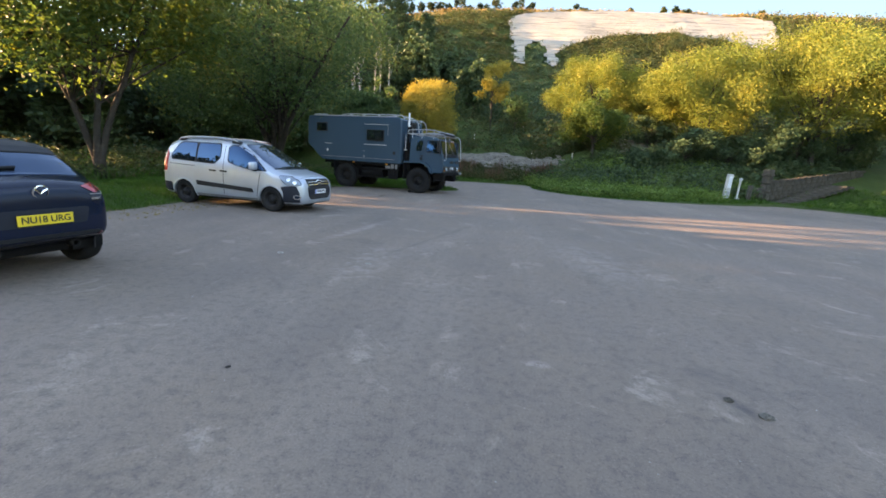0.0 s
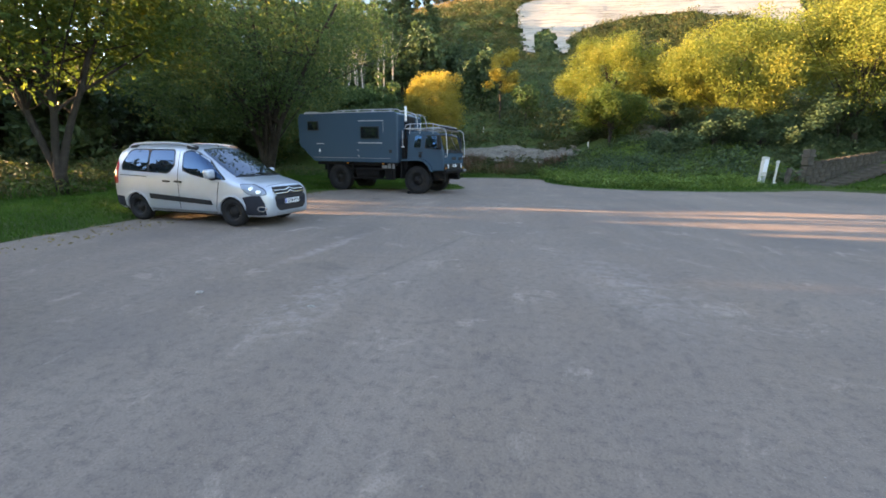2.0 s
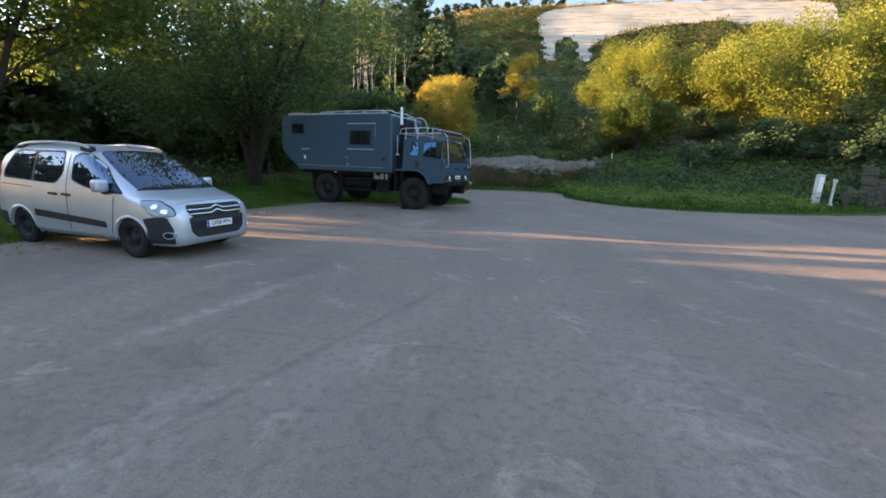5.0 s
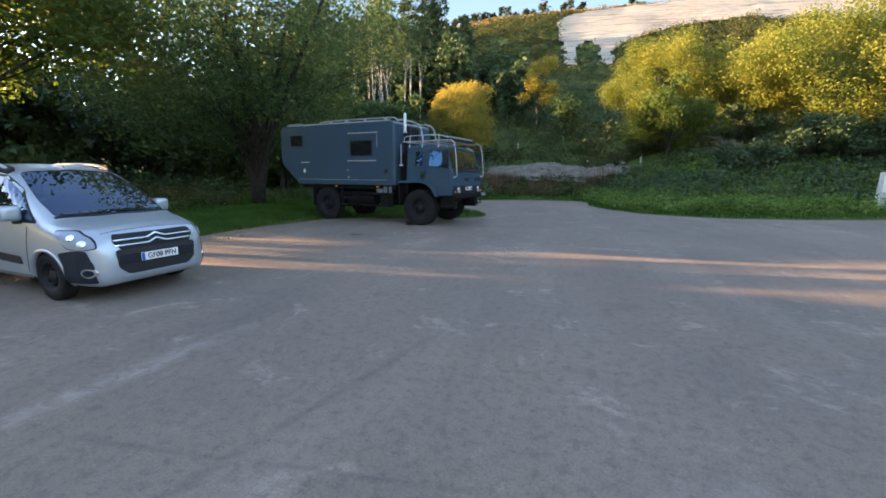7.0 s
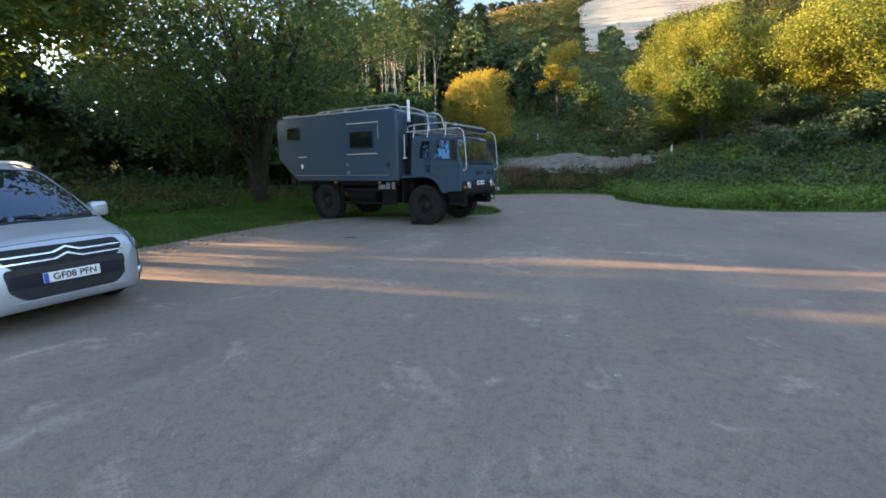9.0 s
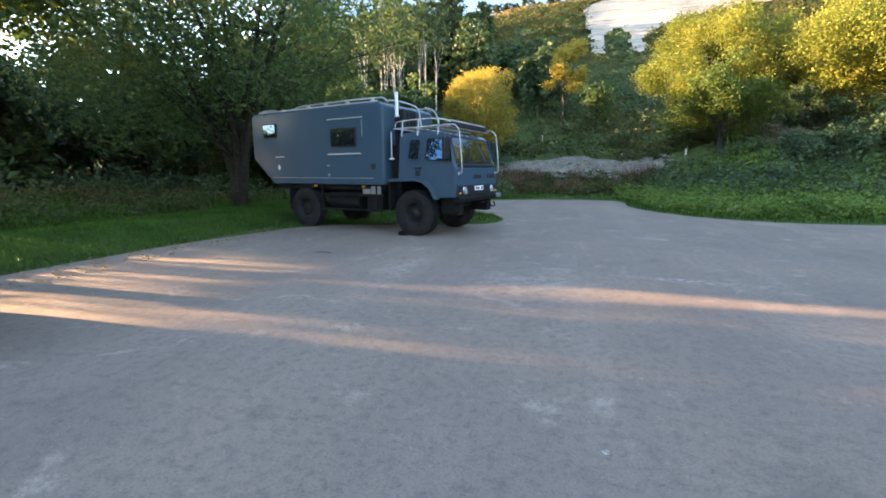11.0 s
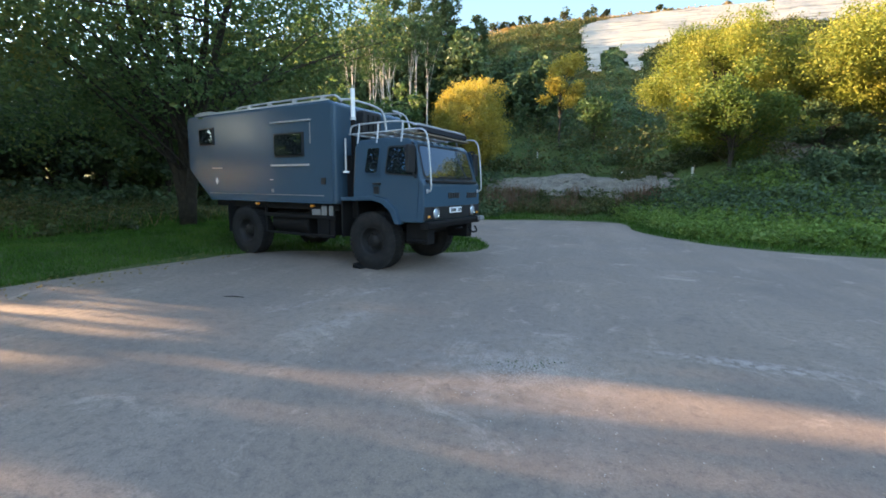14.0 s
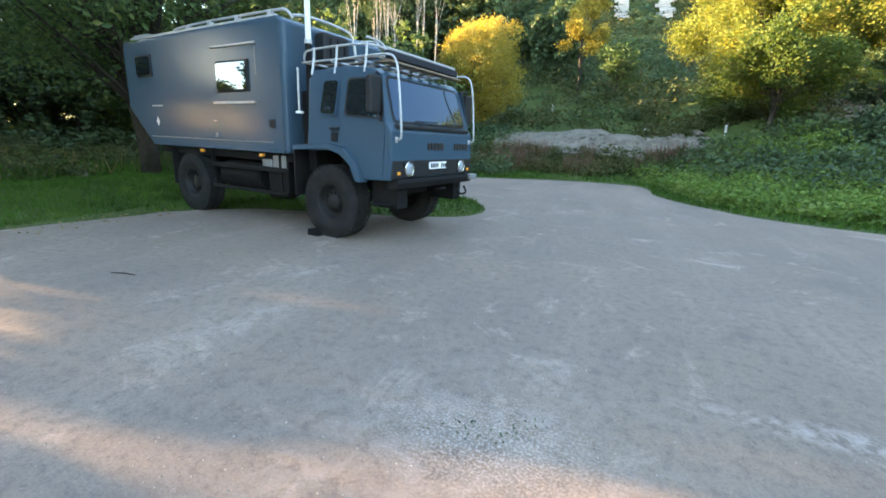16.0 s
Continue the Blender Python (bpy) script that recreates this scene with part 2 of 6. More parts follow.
# ---- mesh helpers ----
def mesh_np(name, verts, faces, mats, smooth=False, mat_index=None):
    """A mesh from arrays: verts (n, 3) and faces (m, 3 or 4)."""
    verts, faces = np.asarray(verts, np.float32), np.asarray(faces, np.int32)
    me = bpy.data.meshes.new(name)
    k = faces.shape[1]
    me.vertices.add(len(verts))
    me.vertices.foreach_set("co", verts.ravel())
    me.loops.add(faces.size)
    me.loops.foreach_set("vertex_index", faces.ravel())
    me.polygons.add(len(faces))
    me.polygons.foreach_set("loop_start", np.arange(0, faces.size, k, dtype=np.int32))
    me.polygons.foreach_set("loop_total", np.full(len(faces), k, np.int32))
    me.polygons.foreach_set("use_smooth", np.full(len(faces), smooth))
    for m in mats if isinstance(mats, (list, tuple)) else [mats]:
        me.materials.append(m)
    if mat_index is not None:
        me.polygons.foreach_set("material_index", np.asarray(mat_index, np.int32))
    me.update(calc_edges=True)
    return me


def under(ob, parent):
    ob.parent = parent
    return ob


def part(name, bm, mat, parent, label="", smooth=False):
    """One bmesh as one mesh object under a thing or a part."""
    me = bpy.data.meshes.new(name)
    if smooth:
        for f in bm.faces:
            f.smooth = True
    bm.to_mesh(me)
    bm.free()
    for m in mat if isinstance(mat, (list, tuple)) else [mat]:
        me.materials.append(m)
    ob = under(new(name, me), parent)
    if label:
        ob["label"] = label
    return ob


def thing(name, m, label, category, group="", kind=""):
    ob = new(name)
    ob.matrix_world = m
    return tagged(ob, label, category, group, kind)


def grid_faces(nu, nv):
    i = np.arange(nu - 1)[:, None] * nv + np.arange(nv - 1)[None, :]
    return np.stack([i, i + nv, i + nv + 1, i + 1], -1).reshape(-1, 4)


def smooth01(a, b, v):
    t = np.clip((v - a) / (b - a), 0, 1)
    return t * t * (3 - 2 * t)


def vnoise(x, y, seed=0):
    """Smooth value noise on arrays."""
    x, y = np.asarray(x, float), np.asarray(y, float)
    xi, yi = np.floor(x).astype(np.int64), np.floor(y).astype(np.int64)
    fx, fy = x - xi, y - yi
    fx, fy = fx * fx * (3 - 2 * fx), fy * fy * (3 - 2 * fy)

    def cell(a, b):
        q = np.sin(a * 127.1 + b * 311.7 + seed * 74.7) * 43758.5453
        return q - np.floor(q)
    return (cell(xi, yi) * (1 - fx) + cell(xi + 1, yi) * fx) * (1 - fy) + (cell(xi, yi + 1) * (1 - fx) + cell(xi + 1, yi + 1) * fx) * fy


def tube(path, radii, seg=8, cap=True):
    """Arrays of a tapered tube along a path."""
    path, radii = np.asarray(path, float), np.asarray(radii, float)
    d = np.gradient(path, axis=0)
    d /= np.linalg.norm(d, axis=1)[:, None] + 1e-9
    ref = np.array([0.0, 0, 1]) if abs(d[:, 2]).mean() < 0.8 else np.array([1.0, 0, 0])
    a = np.cross(d, ref)
    a /= np.linalg.norm(a, axis=1)[:, None] + 1e-9
    b = np.cross(d, a)
    ang = np.linspace(0, 2 * np.pi, seg, endpoint=False)
    v = path[:, None] + radii[:, None, None] * (np.cos(ang)[None, :, None] * a[:, None] + np.sin(ang)[None, :, None] * b[:, None])
    n = len(path)
    i, j = np.meshgrid(np.arange(n - 1), np.arange(seg), indexing="ij")
    f = np.stack([i * seg + j, i * seg + (j + 1) % seg, (i + 1) * seg + (j + 1) % seg, (i + 1) * seg + j], -1).reshape(-1, 4)
    v = v.reshape(-1, 3)
    if cap:
        for end in (0, n - 1):
            c = len(v)
            v = np.vstack([v, path[end][None]])
            for q in range(0, seg, 2):
                tri = [end * seg + q, end * seg + (q + 1) % seg, end * seg + (q + 2) % seg, c]
                f = np.vstack([f, [tri if end else tri[::-1]]])
    return v, f


def joined(pieces):
    vs, fs, o = [], [], 0
    for v, f in pieces:
        vs.append(v)
        fs.append(np.asarray(f) + o)
        o += len(v)
    return np.vstack(vs), np.vstack(fs)


def leaves(rng, centres, size, spread, droop=0.3, per=None, slim=0.55):
    """Leaf quads: per leaves round each centre, within spread."""
    n = len(centres) * per
    c = np.repeat(centres, per, 0) + rng.normal(0, 1, (n, 3)) * spread
    u = rng.normal(0, 1, (n, 3)) * [1, 1, 0.6] - [0, 0, droop]
    u /= np.linalg.norm(u, axis=1)[:, None]
    w = rng.normal(0, 1, (n, 3))
    w = np.cross(u, w)
    w /= np.linalg.norm(w, axis=1)[:, None]
    s = size * rng.uniform(0.6, 1.4, (n, 1))
    nrm = np.cross(u, w)
    v = np.stack([c - u * s * 0.5, c + w * s * slim * 0.5 + nrm * s * 0.1, c + u * s * 0.5, c - w * s * slim * 0.5 + nrm * s * 0.1], 1).reshape(-1, 3)
    f = np.arange(n * 4).reshape(-1, 4)
    return v, f


# ---- terrain ----
PROFILE_Y = [-500, 30, 34.5, 36.5, 38.3, 41, 46, 52, 64, 80, 95, 110, 128, 140, 160, 300, 2500]
PROFILE_Z = [0, 0, 0.05, 0.6, 2.0, 2.4, 3.4, 5.6, 9.6, 15.0, 20.9, 29.6, 40.5, 46.5, 49, 52, 60]
RIGHT_Y = [-500, 24, 26, 29, 31, 36, 41, 48, 60, 2500]
RIGHT_Z = [0, 0, 0.06, 0.16, 0.5, 2.4, 4.0, 5.8, 8.3, 8.3]


def height(x, y, lumps=1.0):
    """Height of the ground: flat car park, verges, the hill beyond."""
    x, y = np.asarray(x, float), np.asarray(y, float)
    yy = y - np.maximum(0, -13 - x) * 0.35
    hill = np.interp(yy, PROFILE_Y, PROFILE_Z)
    right = np.maximum(np.interp(y, RIGHT_Y, RIGHT_Z), hill)
    k = smooth01(3, 9, x)
    z = hill * (1 - k) + right * k
    side = np.interp(x, [24, 30, 60, 300], [0, 0.8, 9, 16])
    z = np.maximum(z, side * smooth01(8, 30, y + (x - 20)))
    verge = np.interp(-x, [8.9, 9.4, 10.4, 11.6, 13.5, 30, 80], [0, 0.07, 0.16, 0.24, 0.2, 0.5, 2.5])
    z = np.maximum(z, verge * smooth01(32, 26, y))
    c, s = math.cos(radians(27.5)), math.sin(radians(27.5))
    u, v = (x - 18.05) * c + (y - 31.05) * s, -(x - 18.05) * s + (y - 31.05) * c
    cut = (u > -1.2) & (u < 9) & (v > -2.0) & (v < 0.25)
    z = np.where(cut, np.minimum(z, np.maximum(0.0, 0.236 * (u + 0.3) - 0.1)), z)
    rough = smooth01(36, 42, y) + smooth01(-13, -18, x)
    z = z + lumps * np.clip(rough, 0, 1) * ((vnoise(x * 0.35, y * 0.35, 3) - 0.5) * 0.5 + (vnoise(x * 0.12, y * 0.12, 5) - 0.5) * 0.9)
    return z


def closed_curve(pts, rounds=2):
    p = np.asarray(pts, float)
    for _ in range(rounds):
        q = np.roll(p, -1, 0)
        p = np.stack([p * 0.75 + q * 0.25, p * 0.25 + q * 0.75], 1).reshape(-1, 2)
    return p


def inside(px, py, poly):
    px, py = np.asarray(px), np.asarray(py)
    r = np.zeros(px.shape, bool)
    x0, y0 = poly[:, 0], poly[:, 1]
    x1, y1 = np.roll(x0, -1), np.roll(y0, -1)
    for a, b, c, d in zip(x0, y0, x1, y1):
        if b != d:
            r ^= ((b > py) != (d > py)) & (px < (c - a) * (py - b) / (d - b) + a)
    return r


LOT = closed_curve([(-9, -45), (-8.9, -10), (-8.8, 5), (-8.9, 12), (-8.75, 16.4), (-8.2, 18.6), (-7.9, 20.0), (-6.5, 21.0), (-4.2, 21.4), (-2.7, 21.9), (-2.1, 23.1),
                    (-2.9, 24.8), (-5.5, 27.5), (-7.5, 30.5), (-6.5, 32.2), (-4.2, 32.9), (-1.4, 34.3), (2.0, 34.2), (2.5, 32.2), (2.2, 30.2), (2.9, 28.0), (4.2, 25.6), (7.2, 24.4),
                    (12.6, 25.7), (16.2, 27.7), (17.6, 28.4), (18.6, 28.0), (20.6, 25.9), (24, 20), (30, 6), (33, -45)])


def build_ground():
    """One sheet from the car park to the horizon, finer near the walk."""
    xs = np.concatenate([[-2500, -900, -400, -200, -120], np.arange(-80, -20, 3.0), np.arange(-20, 34, 0.5), np.arange(34, 100, 3.0), [130, 200, 400, 900, 2500]])
    ys = np.concatenate([[-2500, -900, -300, -120], np.arange(-60, 4, 4.0), np.arange(4, 60, 0.5), np.arange(60, 165, 2.0), [180, 220, 300, 500, 900, 2500]])
    X, Y = np.meshgrid(xs, ys, indexing="ij")
    Z = height(X, Y)
    lot = inside(X, Y, LOT)
    Z = np.where(lot, -0.12, Z + 0.012)
    ob = new("ground", mesh_np("ground", np.stack([X, Y, Z], -1).reshape(-1, 3), grid_faces(len(xs), len(ys)), M_GROUND, True))
    tagged(ob, "grassy ground rising into a steep scrub-covered hillside", "ground", kind="structure")
    # the car park's surface, a slab with a broken edge
    rng = np.random.default_rng(4)
    poly = LOT.copy()
    dense = []
    for a, b in zip(poly, np.roll(poly, -1, 0)):
        n = max(1, int(np.linalg.norm(b - a) / 0.35)) if a[1] > 0 or b[1] > 0 else 2
        for i in range(n):
            dense.append(a + (b - a) * i / n)
    dense = np.array(dense) + rng.normal(0, 0.035, (len(dense), 2))
    bm = bmesh.new()
    top = [bm.verts.new((x, y, 0)) for x, y in dense]
    low = [bm.verts.new((x, y, -0.14)) for x, y in dense]
    bm.faces.new(top)
    n = len(top)
    for i in range(n):
        bm.faces.new((top[i], low[i], low[(i + 1) % n], top[(i + 1) % n]))
    bmesh.ops.recalc_face_normals(bm, faces=bm.faces)
    me = bpy.data.meshes.new("car_park")
    bm.to_mesh(me)
    bm.free()
    me.materials.append(M_ASPHALT)
    tagged(new("pavement", me), "worn grey-brown tarmac car park with pale scuffs", "car park", kind="structure")


def build_sky_backdrop():
    """Pale blue evening sky far behind the hill."""
    m, nt, p = material("pale_blue_sky")
    tc, sp = nt.nodes.new("ShaderNodeTexCoord"), nt.nodes.new("ShaderNodeSeparateXYZ")
    nt.links.new(tc.outputs["Generated"], sp.inputs[0])
    em = nt.nodes.new("ShaderNodeEmission")
    nt.links.new(ramp(nt, sp.outputs["Z"], [(0.0, (0.50, 0.82, 1.0)), (1.0, (0.24, 0.55, 1.0))]), em.inputs["Color"])
    em.inputs["Strength"].default_value = 0.17
    nt.links.new(em.outputs[0], nt.nodes["Material Output"].inputs["Surface"])
    a, z = np.radians(np.arange(-36, 84, 4.0)), np.arange(0, 1101, 110.0)
    A, Z = np.meshgrid(a, z, indexing="ij")
    R = 2000 - Z * 0.3
    ob = new("backdrop", mesh_np("backdrop", np.stack([np.sin(A) * R, np.cos(A) * R, Z], -1).reshape(-1, 3), grid_faces(len(a), len(z)), m, True))
    tagged(ob, "clear pale blue evening sky behind the hill", "sky", kind="structure")


build_ground()
build_sky_backdrop()


# ---- trees ----
def tree(name, x, y, top, radius, leaf, label, seed, leaf_n=8000, leaf_size=0.16, crown_base=0.25, trunk=0.16, lean=(0, 0), fork=5, flat=1.0, bark=None,
         group="", droop=0.35, offset=(0, 0), split=False, category="tree", clump=38, lobed=(0.62, 0.5), loose=0.062, boughs=0, clear=None):
    """A tapered trunk with limbs, and a crown of clumps of leaves with gaps; boughs gathers the clumps on that many separate boughs, clear(x, y, z) tells where none may hang."""
    rng = np.random.default_rng(seed)
    z0 = float(height(x, y))
    H = top - z0
    base = thing(name, pose(x, y, z0), label, category, group)
    cb = H * crown_base
    ctr = np.array([offset[0], offset[1], cb + (H - cb) * 0.5])
    half = np.array([radius, radius, (H - cb) * 0.5 * flat])
    # clump centres: uneven lobes
    nl = 9
    lobes = rng.normal(0, 1, (nl, 3))
    lobes /= np.linalg.norm(lobes, axis=1)[:, None]
    nclump = max(12, leaf_n // clump)
    d = rng.normal(0, 1, (nclump, 3))
    d /= np.linalg.norm(d, axis=1)[:, None]
    r = rng.uniform(0.12, 1, (nclump, 1)) ** 0.4
    k = (np.clip(d @ lobes.T, 0, 1) ** 5).max(1)[:, None]
    cen = ctr + d * r * half * (lobed[0] + lobed[1] * k)
    if boughs:
        bd = rng.normal(0, 1, (boughs, 3))
        bd /= np.linalg.norm(bd, axis=1)[:, None]
        bd[:, 2] = bd[:, 2] * 0.85 + 0.1
        bc = ctr + bd * half * rng.uniform(0.3, 0.98, (boughs, 1)) ** 0.7
        br = rng.uniform(0.14, 0.32, (boughs, 1)) * radius
        own = rng.choice(boughs, nclump, p=br[:, 0] ** 2 / (br[:, 0] ** 2).sum())
        cen = bc[own] + d * r * br[own] * [1, 1, 0.9]
        cen[:, 2] -= 0.25 * br[own, 0] * ((d[:, :2] * r) ** 2).sum(1)
    cen[:, 2] = np.maximum(cen[:, 2], H * 0.06)
    if clear is not None:
        cen = cen[~clear(cen[:, 0] + x, cen[:, 1] + y, cen[:, 2] + z0)]
        nclump = len(cen)
    pieces = []
    stems = int(split) + 1
    forks = []
    for s in range(stems):
        n = 9
        t = np.linspace(0, 1, n)
        hgt = (cb + (H - cb) * 0.55)
        bend = rng.normal(0, 0.25, 2) + np.array(lean) * (1, -0.7, 0.25, -1.4)[s]
        p = np.stack([bend[0] * t ** 1.5 * radius * 0.4 + offset[0] * t ** 2 * 0.7, bend[1] * t ** 1.5 * radius * 0.4 + offset[1] * t ** 2 * 0.7, t * hgt - 0.15], 1)
        p[1:-1, :2] += rng.normal(0, 0.04, (n - 2, 2))
        rad = trunk * (1.25 - 0.9 * t)
        rad[0] *= 1.45
        pieces.append(tube(p, rad, 9))
        forks.append(p)
    pick = rng.choice(nclump, min(nclump, fork * 5), replace=False)
    for i, ci in enumerate(pick):
        p0s = forks[i % stems]
        tgt = cen[ci]
        lo = 2 if crown_base < 0.2 else 3
        st = p0s[min(len(p0s) - 1, lo + int(rng.integers(0, 6)))]
        if st[2] > tgt[2] and rng.random() < 0.6:
            st = p0s[lo]
        t = np.linspace(0, 1, 6)[:, None]
        mid = (st + tgt) / 2 + np.array([0, 0, 0.12 * H * rng.uniform(-0.1, 0.7)]) + rng.normal(0, 0.25, 3)
        path = st * (1 - t) ** 2 + 2 * mid * t * (1 - t) + tgt * t ** 2
        r0 = trunk * (0.5 if i < fork else 0.26)
        pieces.append(tube(path, np.linspace(r0, 0.012, 6), 6 if i < fork else 4, False))
    v, f = joined(pieces)
    under(new("trunk", mesh_np("trunk", v, f, bark or M_BARK, True)), base)
    v, f = leaves(rng, cen, leaf_size, np.array([1, 1, 0.7]) * max(0.2 if radius > 0.6 else radius * 0.5, radius * loose), droop, clump)
    v[:, 2] = np.maximum(v[:, 2], 0.03)
    under(new("crown", mesh_np("crown", v, f, leaf)), base)
    return base


def over_truck(x, y, z):
    """The room taken by the truck and the open air before it."""
    c, s = math.cos(radians(-13.1)), math.sin(radians(-13.1))
    u, v = (x + 3.68) * c + (y - 20.33) * s, -(x + 3.68) * s + (y - 20.33) * c
    return ((u > -6.3) & (np.abs(v) < 1.5) & (z < 3.6)) | ((u > -4.6) & (v < -0.9) & (z < 3.6 + np.clip(u + 4.6, 0, 9) * 0.45)) | ((u > -1.5) & (z < 5.5)) | ((v < -3.5) & (z < 3.0))


def build_trees():
    tree("broadleaf_tree", -13.8, 12.7, 11.0, 4.9, M_LEAF_WARM, "large green broadleaf tree on the grass verge, leaves yellowed as if backlit", 11, 48000, 0.165, 0.22, 0.10, (-1.5, -0.5), 9, 1.0, split=2, offset=(-0.3, 0.2), clump=46, loose=0.085, boughs=46)
    tree("broadleaf_tree", -13.2, 23.4, 13.0, 7.8, M_LEAF, "spreading dark green tree with low limbs behind the truck", 12, 72000, 0.155, 0.17, 0.15, (-1.3, 0.3), 14, 1.0, split=3, offset=(-0.4, 0.3), clump=46, loose=0.064, boughs=78, clear=over_truck)
    tree("golden_bush_tree", -7.6, 41, 9.4, 3.2, M_LEAF_GOLD, "rounded golden-leaved weeping tree on the bank", 13, 46000, 0.12, 0.02, 0.1, droop=1.2, flat=1.05)
    # golden leaves on the slim tree stand in for sun that the birches block
    tree("young_tree", -1.3, 50, 13.4, 2.2, M_LEAF_GOLD, "slim yellow young tree on the slope", 14, 7000, 0.19, 0.3, 0.08, clump=22, boughs=16)
    tree("young_tree", 1.4, 49, 9.4, 1.6, M_LEAF, "pale green sapling on the slope", 15, 2600, 0.22, 0.25, 0.06, clump=14)
    tree("hawthorn_tree", 8.4, 42.5, 12.0, 4.1, M_LEAF_YEL, "yellow-green bushy tree on the bank", 16, 60000, 0.125, 0.12, 0.14, clump=34, loose=0.065, boughs=48, split=2)
    tree("hawthorn_tree", 14.8, 45, 12.6, 3.6, M_LEAF_YEL, "yellow-green bushy tree on the slope", 17, 36000, 0.15, 0.05, 0.14, boughs=39, loose=0.065)
    tree("broadleaf_tree", 16.6, 38.5, 11.9, 5.2, M_LEAF_YEL, "broad yellow-leaved tree above the steps", 18, 64000, 0.13, 0.1, 0.15, split=2, clump=34, loose=0.065, boughs=51)
    tree("broadleaf_tree", 24.0, 36.5, 13.6, 5.7, M_LEAF_YEL, "tall yellow-green tree above the stone wall", 19, 60000, 0.135, 0.12, 0.16, split=2, clump=34, loose=0.065, boughs=57)
    tree("broadleaf_tree", 29.5, 35, 13, 5.2, M_LEAF_YEL, "yellow-green tree by the path", 20, 40000, 0.16, 0.12, 0.16, clump=30, loose=0.065, boughs=48)
    tree("broadleaf_tree", 20.5, 46, 14.5, 4.6, M_LEAF_YEL, "yellow-green tree on the hillside", 21, 20000, 0.21, 0.08, 0.16, boughs=39, loose=0.065)
    tree("broadleaf_tree", 30, 48, 17.0, 5.4, M_LEAF_YEL, "yellow-green tree on the hillside", 22, 20000, 0.24, 0.08, 0.18, boughs=42, loose=0.065)
    tree("hawthorn_tree", 7.5, 36.6, 7.8, 3.0, M_LEAF_WARM, "green bushy hawthorn below the yellow-green tree", 26, 26000, 0.14, 0.0, 0.09, boughs=26, loose=0.065)
    for i, (x, y, t, r, n, what) in enumerate(((11.5, 34.5, 3.6, 1.7, 7000, "at the foot of the hill"), (14.4, 35.6, 5.4, 2.2, 11000, "under the yellow trees"), (17.4, 35.4, 4.9, 2.0, 9000, "behind the stone pier"), (20.2, 35.6, 5.6, 2.2, 10000, "above the wall"),
                                               (23.3, 37.0, 6.4, 2.3, 9000, "above the wall"), (27.0, 38.0, 6.6, 2.4, 8000, "by the path"), (12.8, 39.8, 6.4, 1.9, 7000, "beside the bare scree"))):
        tree("hawthorn_bush", x, y, t, r, M_LEAF_DARK, "dark green bush " + what, 120 + i * 7, n, 0.17, 0.0, 0.07, category="bush", boughs=14, loose=0.075)
    # birches on the slope behind the truck
    rng = np.random.default_rng(31)
    for i in range(9):
        tree("birch_tree", -19.5 + i * 0.75 + rng.normal(0, 0.3), 49 + rng.uniform(-1.5, 2), 16.5 + rng.uniform(-1, 2), 1.35, M_LEAF_DARK, "tall slender birch with a pale bare trunk", 40 + i, 900, 0.26, 0.6, 0.065,
             bark=M_BIRCH, group="birches behind the truck", fork=2, clump=16)
    # dark wood on the slope
    for i in range(17):
        x, y = -38 + i * 2.15 + rng.normal(0, 0.7), 57 + rng.uniform(-4, 8)
        tree("woodland_tree", x, y, float(height(x, y)) + rng.uniform(8.5, 12.5) - max(0, x + 12) * 0.5, 3.0, M_LEAF_DARK, "dark green woodland tree on the shaded slope", 60 + i, 4600, 0.42, 0.05, 0.15, group="slope wood", fork=3, clump=20)
    for i in range(9):
        x, y = -31 + i * 2.7 + rng.normal(0, 0.6), 37.5 + abs(i - 4) * 0.6 + rng.uniform(-1, 2)
        tree("woodland_tree", x, y, float(height(x, y)) + rng.uniform(6, 8.0) * (1.0 if x < -11 else 0.5), 3.0, M_LEAF, "green woodland tree behind the truck", 80 + i, 9000, 0.27, 0.04, 0.14, group="trees behind the truck", fork=4)
    for i, (x, y, t) in enumerate([(-12.8, 64, 22.8), (-15, 61, 26), (-18.5, 63, 28), (-21.5, 60, 27)]):
        tree("woodland_tree", x, y, t, 2.6, M_LEAF_DARK, "tall dark green woodland tree high on the shaded slope", 300 + i, 7500, 0.34, 0.12, 0.16, group="slope wood", fork=3, clump=24)
    # wood round the open grass beyond the verge, its unseen trees added for shade
    ring = [(-24, 32), (-28, 28.5), (-31, 25), (-29, 21.8), (-30, 18.4), (-31, 5.4), (-36, 31), (-40, 25), (-39, 20), (-33, 36), (-42, 30), (-26, 36), (-20.5, 36), (-29, 1.5)]
    for i, (x, y) in enumerate(ring):
        tree("woodland_tree", x, y, rng.uniform(7.8, 9.6) + (0.8 if 18 < y < 30 else 0) + float(height(x, y)), 3.7, M_LEAF_DARK if i % 3 else M_LEAF, "dark tree in the mostly unseen wood added beyond the grass for shade", 100 + i, 9500, 0.27, 0.03, 0.16, group="wood beyond the grass", fork=4)
    # unseen saplings added to break the low sun into streaks on the tarmac
    gap = np.random.default_rng(6)
    for i in range(15):
        x, y = gap.uniform(-31, -20.5), 10.0 + i * 0.36 + gap.normal(0, 0.07)
        tree("sapling", x, y + (x + 24) * 0.055, gap.uniform(4.0, 5.5), gap.uniform(0.2, 0.4), M_LEAF_YEL, "thin yellowing unseen sapling added to break the low sun into streaks", 160 + i, 300, 0.2, 0.58, 0.045, group="saplings in the gap", fork=2, clump=14)
